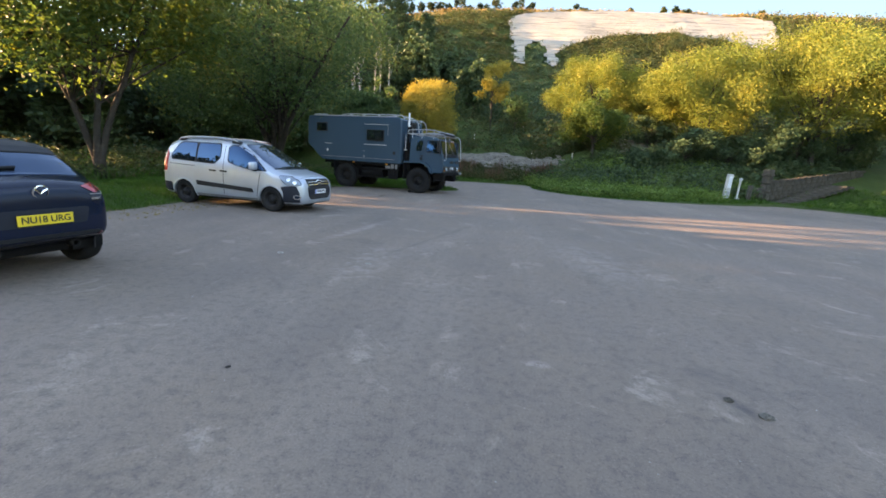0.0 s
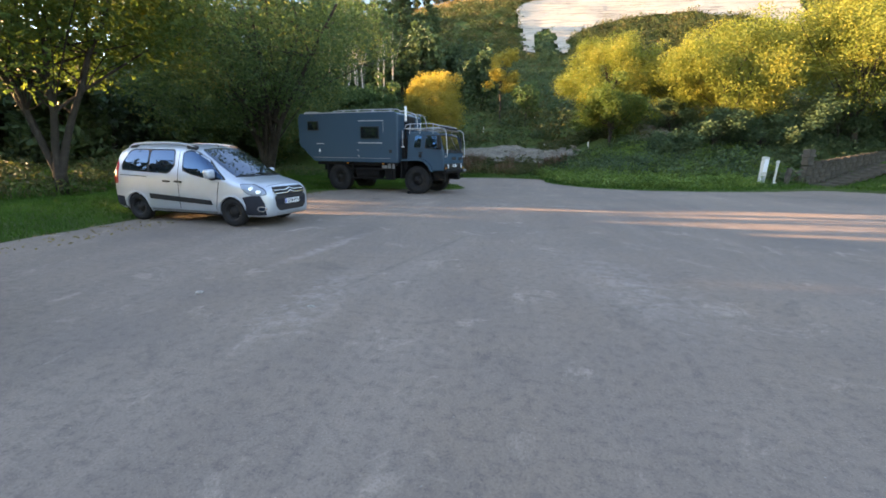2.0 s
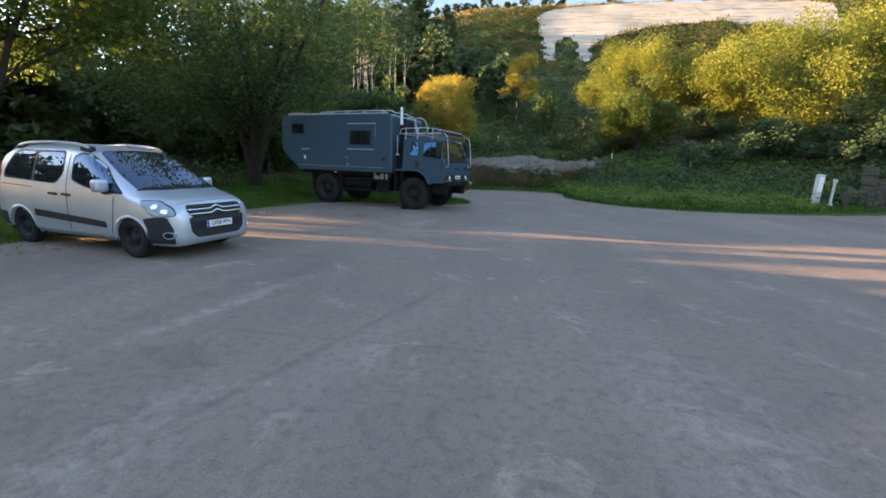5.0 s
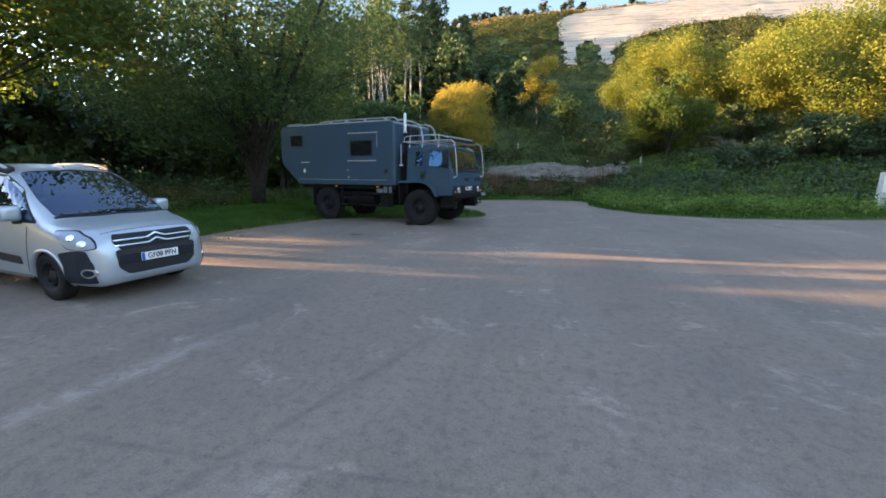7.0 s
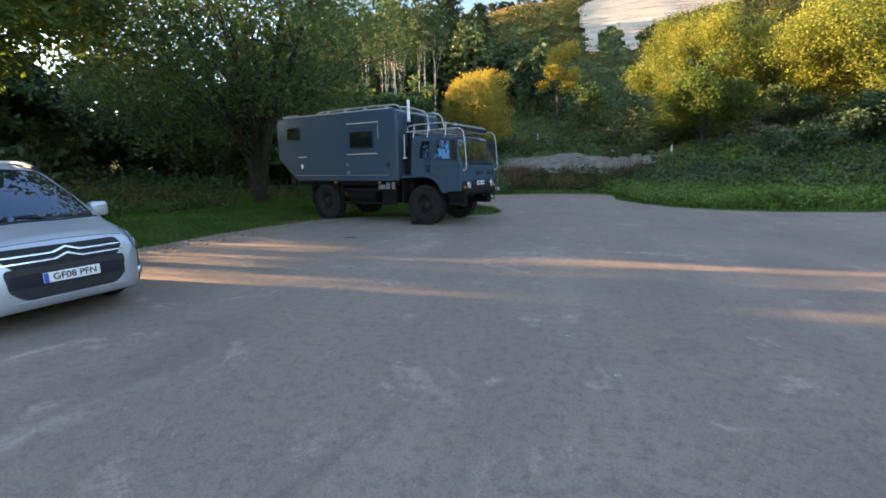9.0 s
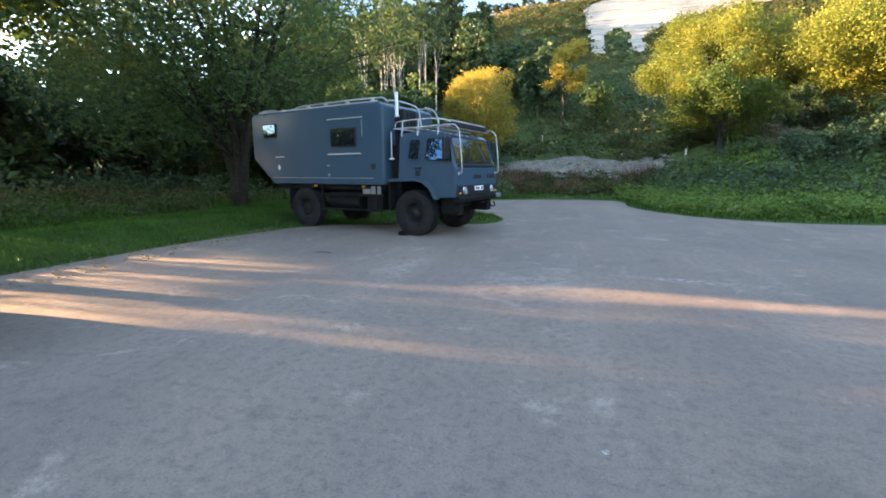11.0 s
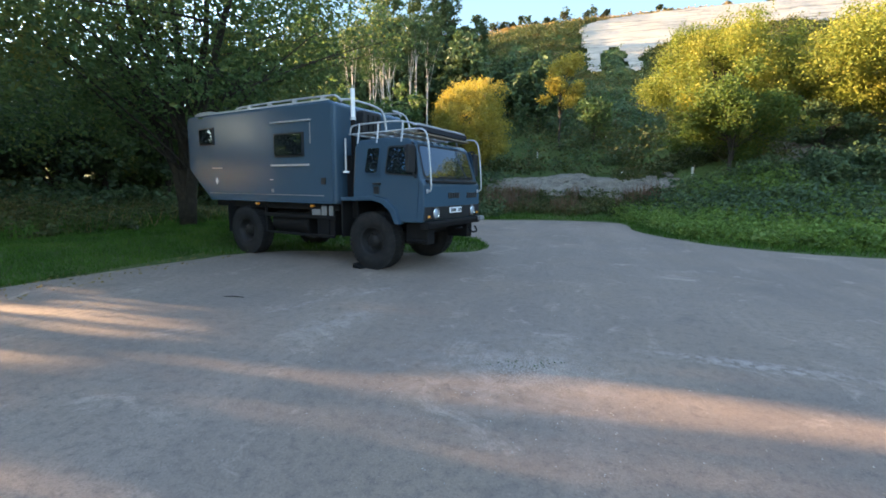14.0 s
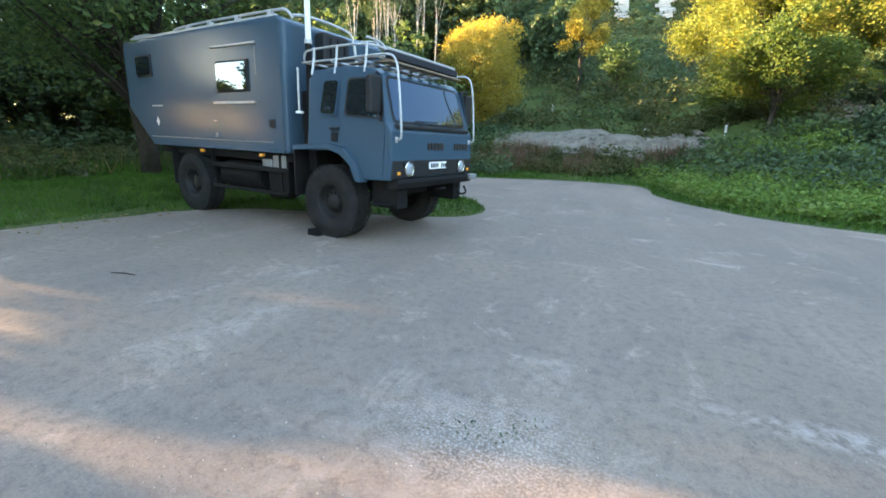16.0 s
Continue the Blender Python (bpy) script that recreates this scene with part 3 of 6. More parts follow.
    # mostly unseen trees added to edge the sun gap and block stray sun
    for i, (x, y, r) in enumerate([(-27, 8.2, 1.9), (-25.5, 16.9, 2.9), (-26.5, 16.0, 1.7), (-35, 19.5, 3.6), (-35, 23.5, 3.6), (-46, 19.5, 4.2), (-47, 24.5, 4.2), (-46, 29.5, 4.2), (-48, 35, 4.4), (-46, -4, 4.2), (-24.5, 20.5, 2.6), (-21.5, 19.4, 2.2), (-34, 6.4, 2.7), (-36.5, 3.6, 2.5), (-32, 0.2, 3.2)]):
        h = 9 if i == 14 else 5.2 if i > 11 else 6.6 if i < 3 or i > 9 else (9.8 if i < 5 else 12.5)
        tree("woodland_tree", x, y, h + float(height(x, y)), r, M_LEAF_DARK, "dark tree in the mostly unseen wood added beyond the grass for shade", 230 + i, 6500, 0.3 if i < 3 else 0.42, 0.02, 0.15, group="wood beyond the grass", fork=3)
    for i, (x, y, t) in enumerate([(-40, 43.5, 10.4), (-31, 45, 10.6), (-27, 48.5, 12.5), (-24, 45.5, 11), (-34, 51, 14), (-29.5, 34.5, 10.2), (-35.5, 33, 11.5), (-25, 29, 9.5)]):
        tree("woodland_tree", x, y, t, 3.4, M_LEAF_DARK, "dark green woodland tree on the shaded slope", 280 + i, 6000, 0.4, 0.02, 0.15, group="slope wood", fork=3)
    # mostly hidden tree line added to shade the slope; heights set by shadow reach
    for i in range(15):
        x, y = -42 + rng.normal(0, 1.5), 47.5 + i * 5
        tree("woodland_tree", x, y, float(height(x, y)) + rng.uniform(10.5, 13) + (6.5 if 1 < i < 11 else 5 if 10 < i < 13 else -3 if i < 2 else 3), 4.2, M_LEAF_DARK, "dark green woodland tree on the shaded slope", 260 + i, 5200, 0.72, 0.02, 0.18, group="slope wood", fork=3)
    # off-view trees added to keep the low sun off the car park
    back = [(-27, -3), (-32, -8), (-27, -12), (-33, -17), (-27, -23), (-34, -28), (-38, -6), (-40, -13), (-32, -34), (-28, -38), (-37, -40), (-36, -22)]
    for i, (x, y) in enumerate(back):
        tree("woodland_tree", x, y, rng.uniform(9, 11) + (4.5 if y < -10 else 0), 4.2, M_LEAF_DARK, "dark tree in the mostly unseen wood added beyond the grass for shade", 330 + i, 4200, 0.52, 0.02, 0.18, group="wood beyond the grass", fork=3)
    # off-view wood added behind and beside the car park for reflections and less skylight
    around = [(-24, -30), (-15, -33), (-7, -31), (1, -34), (9, -31), (17, -34), (25, -31), (33, -28), (40, -22), (41, -14), (43, -6), (42, 2), (43, 10), (40, 17), (42, 24), (38, 30)]
    for i, (x, y) in enumerate(around):
        tree("woodland_tree", x, y, (rng.uniform(11, 16) if y < -25 else rng.uniform(7, 11)) + float(height(x, y)), 4.6, M_LEAF_DARK, "dark off-view woodland tree added to cut skylight and fill reflections", 200 + i, 3000, 0.5, 0.0, 0.2, group="wood round the car park", fork=3)


build_trees()


# ---- vehicle materials ----
M_BLUE = paint("slate_blue_truck_paint", (0.034, 0.068, 0.100), 0.16, 0.0, 0.12, 1.6, 0.0, (0.05, 0.08, 0.105), 0.12)
M_SILVER = paint("silver_car_paint", (0.42, 0.47, 0.53), 0.3, 0.6, 0.15, 2.0, 0.5, (0.26, 0.25, 0.23))
M_NAVY = paint("dark_blue_car_paint", (0.004, 0.009, 0.024), 0.1, 0.0, 0.05, 2.0, 0.0, (0.012, 0.014, 0.02), 0.4)
M_PLASTIC = paint("black_plastic", (0.012, 0.013, 0.015), 0.5, 0, 0.15, 5, 0, (0.035, 0.034, 0.032), 0.25)
M_BUMPER = paint("dark_grey_plastic", (0.012, 0.015, 0.023), 0.5, 0, 0.2, 5, 0, (0.03, 0.031, 0.034), 0.25)
M_RUBBER = paint("dusty_rubber", (0.012, 0.012, 0.013), 0.8, 0, 0.4, 6, 0, (0.045, 0.042, 0.038), 0.15)
M_STEEL = paint("black_steel_rim", (0.008, 0.008, 0.009), 0.5, 0.0, 0.3, 8, 0, (0.03, 0.027, 0.024), 0.25)
M_CHROME = paint("chrome", (0.75, 0.75, 0.75), 0.15, 1.0, 0.15, 8)
M_ALLOY = paint("grey_tube_metal", (0.40, 0.41, 0.42), 0.38, 0.35, 0.25, 6)
M_WHITE = paint("white_enamel", (0.72, 0.73, 0.73), 0.4, 0, 0.2, 6)
M_CHASSIS = paint("chassis_black", (0.007, 0.007, 0.008), 0.65, 0, 0.35, 5, 0, (0.026, 0.024, 0.021), 0.12)
M_GREY = paint("grey_metal", (0.20, 0.21, 0.22), 0.5, 0.3, 0.4, 5)
M_AMBER = paint("amber_lens", (0.75, 0.26, 0.03), 0.2, 0, 0.1, 6)
M_RED = paint("red_lens", (0.38, 0.02, 0.025), 0.12, 0, 0.1, 6, 0.7)
M_RED_DIM = paint("dark_red_reflector", (0.09, 0.008, 0.012), 0.3)
M_YELLOW = paint("yellow_plate", (0.75, 0.52, 0.03), 0.4, 0, 0.1, 6)
M_PLATE = paint("white_plate", (0.74, 0.75, 0.76), 0.4, 0, 0.1, 6)
M_PLATEBLUE = paint("plate_blue", (0.02, 0.08, 0.42), 0.4)
M_INK = paint("black_ink", (0.012, 0.012, 0.014), 0.5, 0, 0.05)
M_SLAT = paint("weathered_wood_slat", (0.20, 0.15, 0.10), 0.8, 0, 0.6, 8)


def glass_mat(name, col, rough=0.008):
    m, nt, p = material(name)
    n = noise_tex(nt, 9, 4, 0.6)
    nt.links.new(ramp(nt, n, [(0.3, (rough,) * 3), (0.8, (rough * 2.5,) * 3)]), p.inputs["Roughness"])
    p.inputs["Base Color"].default_value = (*col, 1)
    p.inputs["IOR"].default_value = 1.6
    p.inputs["Specular IOR Level"].default_value = 0.85
    # blue specular tint stands in for a deep blue sky reflected in the glass
    p.inputs["Specular Tint"].default_value = (0.13, 0.48, 0.98, 1)
    p.inputs["Coat Weight"].default_value = 0.05
    p.inputs["Coat Roughness"].default_value = 0.02
    return m


M_GLASS = glass_mat("sky_tinted_window_glass", (0.010, 0.012, 0.014))
M_LENS = glass_mat("headlamp_lens", (0.26, 0.28, 0.30), 0.05)


# ---- shape helpers for vehicles ----
from mathutils.geometry import delaunay_2d_cdt


def rbox(x0, x1, y0, y1, z0, z1, bevel=0.02, seg=2):
    bm = bmesh.new()
    bmesh.ops.create_cube(bm, size=1, matrix=Matrix.Translation(((x0 + x1) / 2, (y0 + y1) / 2, (z0 + z1) / 2)) @ Matrix.Diagonal((x1 - x0, y1 - y0, z1 - z0, 1)))
    if bevel:
        bmesh.ops.bevel(bm, geom=bm.edges[:], offset=bevel, segments=seg, affect="EDGES", profile=0.6)
    return bm


def prism(profile, y0, y1, bevel=0.02, seg=2):
    """A side profile in x and z, drawn out from y0 to y1."""
    bm = bmesh.new()
    a = [bm.verts.new((x, y0, z)) for x, z in profile]
    b = [bm.verts.new((x, y1, z)) for x, z in profile]
    n = len(a)
    bm.faces.new(a)
    bm.faces.new(b[::-1])
    for i in range(n):
        bm.faces.new((a[i], b[i], b[(i + 1) % n], a[(i + 1) % n]))
    bmesh.ops.recalc_face_normals(bm, faces=bm.faces)
    if bevel:
        bmesh.ops.bevel(bm, geom=[e for e in bm.edges if e.calc_face_angle(0) > 0.35], offset=bevel, segments=seg, affect="EDGES", profile=0.6)
    return bm


def from_arrays(v, f):
    bm = bmesh.new()
    vs = [bm.verts.new(p) for p in v]
    for q in f:
        if len(set(q)) > 2:
            bm.faces.new([vs[i] for i in dict.fromkeys(q)])
    return bm


def rounded(pts, rounds=2):
    """An open path with its corners cut round; the ends stay."""
    p = np.asarray(pts, float)
    for _ in range(rounds):
        q = [p[0]]
        for a, b in zip(p[:-1], p[1:]):
            q += [a * 0.75 + b * 0.25, a * 0.25 + b * 0.75]
        p = np.array(q + [p[-1]])
    return p


def pipe(pts, r, rounds=2, seg=8):
    p = rounded(pts, rounds) if rounds else np.asarray(pts, float)
    return from_arrays(*tube(p, np.full(len(p), r), seg))


def lathe(profile, seg=32, axis="y"):
    """Turns a profile of (radius, offset) round the y or x axis."""
    pr = np.asarray(profile, float)
    ang = np.linspace(0, 2 * np.pi, seg, endpoint=False)
    c, s = np.cos(ang)[:, None], np.sin(ang)[:, None]
    r, o = pr[:, 0][None], np.broadcast_to(pr[:, 1][None], (seg, len(pr)))
    v = np.stack([r * c, o, r * s], -1) if axis == "y" else np.stack([o, r * c, r * s], -1)
    k = len(pr)
    i, j = np.meshgrid(np.arange(seg), np.arange(k - 1), indexing="ij")
    f = np.stack([i * k + j, i * k + j + 1, ((i + 1) % seg) * k + j + 1, ((i + 1) % seg) * k + j], -1).reshape(-1, 4)
    bm = from_arrays(v.reshape(-1, 3), f)
    bmesh.ops.remove_doubles(bm, verts=bm.verts, dist=1e-5)
    bmesh.ops.recalc_face_normals(bm, faces=bm.faces)
    return bm


def patch(poly, surf, off=0.005, step=0.06, depth=0.02):
    """A panel: a closed outline in two coordinates laid on a surface, with a rim. surf(u, v, off) gives the point."""
    pts = []
    for a, b in zip(poly, list(poly[1:]) + [poly[0]]):
        a, b = np.array(a, float), np.array(b, float)
        n = max(1, int(np.linalg.norm(b - a) / step))
        pts += [tuple(a + (b - a) * i / n) for i in range(n)]
    nb = len(pts)
    P = np.array(pts)
    lo, hi = P.min(0), P.max(0)
    gx, gy = np.meshgrid(np.arange(lo[0] + step / 2, hi[0], step), np.arange(lo[1] + step / 2, hi[1], step))
    ins = inside(gx, gy, P)
    inner = np.stack([gx[ins], gy[ins]], 1)
    if len(inner):
        d = np.linalg.norm(inner[:, None] - P[None], axis=2).min(1)
        inner = inner[d > step * 0.4]
    allp = [Vector(q) for q in pts] + [Vector(q) for q in inner]
    vs, _, fs, *_ = delaunay_2d_cdt(allp, [(i, (i + 1) % nb) for i in range(nb)], [], 1, 1e-6)
    bm = bmesh.new()
    top = [bm.verts.new(surf(v[0], v[1], off)) for v in vs]
    for f in fs:
        bm.faces.new([top[i] for i in f])
    rim = [e for e in bm.edges if len(e.link_faces) == 1]
    low = {}
    for e in rim:
        for v in e.verts:
            if v not in low:
                i = top.index(v)
                low[v] = bm.verts.new(surf(vs[i][0], vs[i][1], off - depth))
    for e in rim:
        a, b = e.verts
        bm.faces.new((a, b, low[b], low[a]))
    bmesh.ops.recalc_face_normals(bm, faces=bm.faces)
    return bm


def round_poly(pts, r=0.05, n=3):
    out = []
    m = len(pts)
    for i in range(m):
        p, a, b = (np.array(pts[j % m], float) for j in (i, i - 1, i + 1))
        da, db = a - p, b - p
        la, lb = np.linalg.norm(da), np.linalg.norm(db)
        q = min(r, la * 0.45, lb * 0.45)
        s, e = p + da / la * q, p + db / lb * q
        for k in range(n + 1):
            t = k / n
            out.append(tuple(s * (1 - t) ** 2 + 2 * p * t * (1 - t) + e * t ** 2))
    return out


def lettering(text, size, mat, parent, m, name="lettering", wide=1.0):
    cu = bpy.data.curves.new(name, "FONT")
    cu.body, cu.size, cu.align_x, cu.align_y, cu.extrude = text, size, "CENTER", "CENTER", 0.0015
    cu.offset = size * 0.012
    tmp = bpy.data.objects.new(name, cu)
    me = bpy.data.meshes.new_from_object(tmp)
    bpy.data.objects.remove(tmp)
    bpy.data.curves.remove(cu)
    me.materials.append(mat)
    ob = under(new(name, me), parent)
    ob.matrix_basis = m @ Matrix.Diagonal((wide, 1, 1, 1))
    return ob


def wheel(parent, x, y, r, width, side, rim_r, rim_mat, spokes=0, hub_out=0.0, lugs=0, tread=0):
    """Tyre with rim, hub and nuts; side -1 or 1 is the way its face points."""
    w2 = width / 2
    tyre_profile = [(rim_r, -w2 * 0.8), (rim_r + 0.02, -w2 * 0.95), ((r + rim_r) / 2, -w2), (r - 0.04, -w2 * 0.92), (r - 0.008, -w2 * 0.78), (r, -w2 * 0.5), (r, 0), (r, w2 * 0.5), (r - 0.008, w2 * 0.78),
                    (r - 0.04, w2 * 0.92), ((r + rim_r) / 2, w2), (rim_r + 0.02, w2 * 0.95), (rim_r, w2 * 0.8), (rim_r - 0.01, 0), (rim_r, -w2 * 0.8)]
    hub = thing("wheel", pose(x, y, r), "", "")
    hub.parent = parent
    t = part("tyre", lathe(tyre_profile, 48), M_RUBBER, hub, smooth=True)
    if tread:
        pieces = []
        for i in range(tread):
            a = 2 * np.pi * i / tread
            for s in (-1, 1):
                bx = rbox(-0.035, 0.035, s * w2 * 0.22 + min(0, s) * w2 * 0.66, s * w2 * 0.22 + max(0, s) * w2 * 0.66, r - 0.03, r + 0.014, 0)
                bmesh.ops.rotate(bx, verts=bx.verts, matrix=Matrix.Rotation(a + (0.03 * s), 3, "Y"))
                bx.verts.ensure_lookup_table()
                pieces.append((np.array([v.co[:] for v in bx.verts]), np.array([[v.index for v in f.verts] for f in bx.faces])))
                bx.free()
        part("tread", from_arrays(*joined(pieces)), M_RUBBER, hub)
    face = side * w2
    rim_profile = [(rim_r + 0.012, face * 0.9), (rim_r - 0.012, face * 0.92), (rim_r - 0.03, face * 0.7), (rim_r - 0.05, face * 0.25), (rim_r * 0.62, face * 0.15), (rim_r * 0.5, face * 0.35 + side * hub_out * 0.4),
                   (rim_r * 0.34, face * 0.4 + side * hub_out), (0.001, face * 0.42 + side * hub_out)]
    part("rim", lathe(rim_profile, 32), rim_mat, hub, smooth=True)
    if spokes:
        for i in range(spokes):
            bx = rbox(-0.028, 0.028, min(face * 0.5, face * 0.72), max(face * 0.5, face * 0.72), 0.05, rim_r - 0.02, 0.008, 1)
            bmesh.ops.rotate(bx, verts=bx.verts, matrix=Matrix.Rotation(2 * np.pi * i / spokes, 3, "Y"))
            part("spoke", bx, rim_mat, hub)
    for i in range(lugs):
        a = 2 * np.pi * i / lugs
        bx = lathe([(0.018, 0), (0.018, side * 0.035), (0.001, side * 0.035)], 6)
        bmesh.ops.translate(bx, verts=bx.verts, vec=(math.cos(a) * rim_r * 0.52, face * 0.36 + side * hub_out * 0.4, math.sin(a) * rim_r * 0.52))
        part("wheel_nut", bx, M_STEEL, hub)
    return hub


# ---- the expedition truck ----
def build_truck():
    tr = thing("expedition_truck", pose(-3.68, 20.33, 0, 0, 0, -13.1), "slate-blue expedition truck with box camper body and roof racks", "truck")

    def side(u, v, off):
        return (u, -1.22 - off, v)

    def cab_y(z):
        return 1.2 - max(0.0, z - 1.9) * 0.12

    # camper box
    part("box_body", prism([(-6.05, 2.02), (-6.05, 3.22), (-5.95, 3.38), (-1.0, 3.40), (-0.86, 3.30), (-0.84, 1.28), (-5.2, 1.28)], -1.22, 1.22, 0.07, 3), M_BLUE, tr, "slate-blue glossy camper box with a cut-away tail")
    part("corner_trim", rbox(-0.965, -0.925, -1.232, -1.2, 1.36, 3.26, 0.008), M_BLUE, tr)
    part("box_skirt", rbox(-5.15, -0.95, -1.236, -1.2, 1.285, 1.335, 0.008), M_BLUE, tr)
    part("trim_strip", rbox(-5.2, -1.2, -1.232, -1.2, 1.445, 1.465, 0.004), M_GREY, tr)
    part("roof_edge", rbox(-5.7, -1.05, -1.19, -1.13, 3.375, 3.425, 0.015), M_ALLOY, tr)

    def box_window(x0, x1, z0, z1, name):
        w = thing(name, pose(0, 0, 0), "", "")
        w.parent = tr
        fr = rbox(x0, x1, -1.245, -1.19, z0, z1, 0.02, 2)
        part("window_frame", fr, M_PLASTIC, w)
        part("pane", patch(round_poly([(x0 + 0.045, z0 + 0.04), (x1 - 0.045, z0 + 0.04), (x1 - 0.045, z1 - 0.04), (x0 + 0.045, z1 - 0.04)], 0.05), side, 0.042, 0.1, 0.02), M_GLASS, w)
    box_window(-2.68, -1.74, 2.28, 2.80, "window")
    box_window(-5.50, -4.88, 2.64, 3.06, "window")
    part("rain_gutter", rbox(-2.78, -1.52, -1.25, -1.2, 3.02, 3.05, 0.006), M_ALLOY, tr)
    part("awning_strip", rbox(-2.80, -1.60, -1.255, -1.2, 2.085, 2.125, 0.006), M_ALLOY, tr)
    part("corner_strip", rbox(-1.56, -1.535, -1.236, -1.2, 2.55, 2.98, 0.004), M_GREY, tr)
    part("step_slot", rbox(-5.02, -4.62, -1.235, -1.2, 2.055, 2.085, 0.004), M_ALLOY, tr)
    part("tail_marker", patch([(-4.87, 1.67), (-4.81, 1.76), (-4.87, 1.85), (-4.93, 1.76)], side, 0.008, 0.1), M_WHITE, tr, "small white diamond marker")
    part("filler_flap", rbox(-1.26, -1.13, -1.24, -1.2, 1.69, 1.83, 0.008), M_PLASTIC, tr)
    part("socket", rbox(-2.83, -2.75, -1.24, -1.2, 1.5, 1.58, 0.01), M_GREY, tr)
    part("socket", rbox(-2.86, -2.76, -1.238, -1.2, 1.78, 1.80, 0.004), M_ALLOY, tr)
    # rails on the box roof
    rail = thing("roof_rail", pose(0, 0, 0), "", "")
    rail.parent = tr
    part("tube", pipe([(-4.15, -1.1, 3.40), (-4.05, -1.12, 3.50), (-1.0, -1.12, 3.50), (-0.84, -1.12, 3.46), (-0.80, -1.05, 3.36)], 0.022), M_ALLOY, rail)
    for x in (-3.6, -2.9, -2.1, -1.25):
        part("bracket", rbox(x - 0.05, x + 0.05, -1.15, -1.08, 3.37, 3.50, 0.01), M_ALLOY, rail)
    part("tube", pipe([(-5.75, -1.1, 3.36), (-5.7, -1.12, 3.46), (-4.95, -1.12, 3.46), (-4.9, -1.1, 3.36)], 0.022), M_ALLOY, rail)
    part("tube", pipe([(-5.7, 1.1, 3.38), (-5.6, 1.12, 3.5), (-1.0, 1.12, 3.5), (-0.85, 1.1, 3.38)], 0.022), M_ALLOY, rail)
    # front wall of the box
    part("air_vent", rbox(-0.86, -0.62, -0.58, 0.02, 2.72, 3.26, 0.06, 3), M_PLASTIC, tr, "black box-shaped air unit")
    for y in (-0.44, -0.28, -0.12):
        part("grille_bar", rbox(-0.625, -0.60, y - 0.012, y + 0.012, 2.8, 3.18, 0.004), M_CHASSIS, tr)
    stack = thing("exhaust_stack", pose(0, 0, 0), "", "")
    stack.parent = tr
    part("pipe", pipe([(-0.62, -0.92, 1.2), (-0.62, -0.92, 3.05)], 0.05, 0, 12), M_CHASSIS, stack)
    part("tail_pipe", pipe([(-0.62, -0.92, 3.0), (-0.62, -0.92, 3.62)], 0.045, 0, 12), M_WHITE, stack, "white upright exhaust tip")
    part("clamp", lathe([(0.062, -0.03), (0.062, 0.03)], 12), M_ALLOY, stack).matrix_basis = pose(-0.62, -0.92, 3.03, 90)
    part("grab_pole", pipe([(-0.66, -1.12, 1.95), (-0.66, -1.12, 2.62)], 0.018, 0), M_ALLOY, tr)
    part("pole_foot", rbox(-0.72, -0.6, -1.15, -1.08, 1.93, 1.97, 0.01), M_WHITE, tr)
    part("bulkhead", rbox(-0.8, -0.5, -0.95, 0.95, 1.0, 2.3, 0.04), M_CHASSIS, tr)

    # cab
    prof = [(-0.42, 1.36), (-0.40, 2.44), (-0.30, 2.56), (0.3, 2.60), (0.88, 2.56), (0.99, 2.47), (1.20, 1.80), (1.27, 1.70), (1.28, 1.30), (1.25, 1.0), (0.70, 0.98), (0.60, 1.18), (0.42, 1.33), (0.12, 1.385)]
    bm = prism(prof, -1.2, 1.2, 0.035, 3)
    for v in bm.verts:
        v.co.y *= cab_y(v.co.z) / 1.2
    part("cab_body", bm, M_BLUE, tr, "slate-blue flat-fronted cab")

    def cab_side(s):
        return lambda u, v, off: (u, s * (cab_y(v) + off), v)

    def cab_front(u, v, off):
        pz = [1.0, 1.30, 1.70, 1.80, 2.47, 2.56]
        px = [1.25, 1.28, 1.27, 1.20, 0.99, 0.88]
        return (float(np.interp(v, pz, px)) + off, u, v)
    for s in (-1, 1):
        door = thing("cab_door", pose(0, 0, 0), "", "")
        door.parent = tr
        sf = cab_side(s)
        part("door_skin", patch(round_poly([(0.29, 1.44), (0.60, 1.30), (0.74, 1.05), (1.13, 1.05), (1.17, 1.85), (1.07, 2.46), (0.36, 2.46), (0.30, 1.9)], 0.05), sf, 0.008, 0.12, 0.02), M_BLUE, door)
        part("door_window", patch(round_poly([(0.42, 1.92), (1.10, 1.88), (1.12, 1.95), (1.03, 2.40), (0.46, 2.40)], 0.06), sf, 0.014, 0.12, 0.012), M_GLASS, door)
        part("window_seal", patch(round_poly([(0.39, 1.89), (1.13, 1.85), (1.15, 1.95), (1.055, 2.43), (0.43, 2.43)], 0.07), sf, 0.011, 0.12, 0.012), M_PLASTIC, door)
        part("window_divider", rbox(0.93, 0.95, s * 1.17 - 0.02, s * 1.17 + 0.02, 1.92, 2.40, 0.004), M_PLASTIC, door)
        part("handle", rbox(0.12, 0.30, min(s * 1.2, s * 1.25), max(s * 1.2, s * 1.25), 1.695, 1.735, 0.012), M_PLASTIC, door)
        part("handle_recess", rbox(0.12, 0.25, min(s * 1.19, s * 1.212), max(s * 1.19, s * 1.212), 1.52, 1.66, 0.012), M_PLASTIC, door)
        part("rear_window", patch(round_poly([(-0.10, 1.93), (0.20, 1.92), (0.24, 2.40), (-0.05, 2.40)], 0.06), sf, 0.012, 0.12, 0.012), M_GLASS, tr)
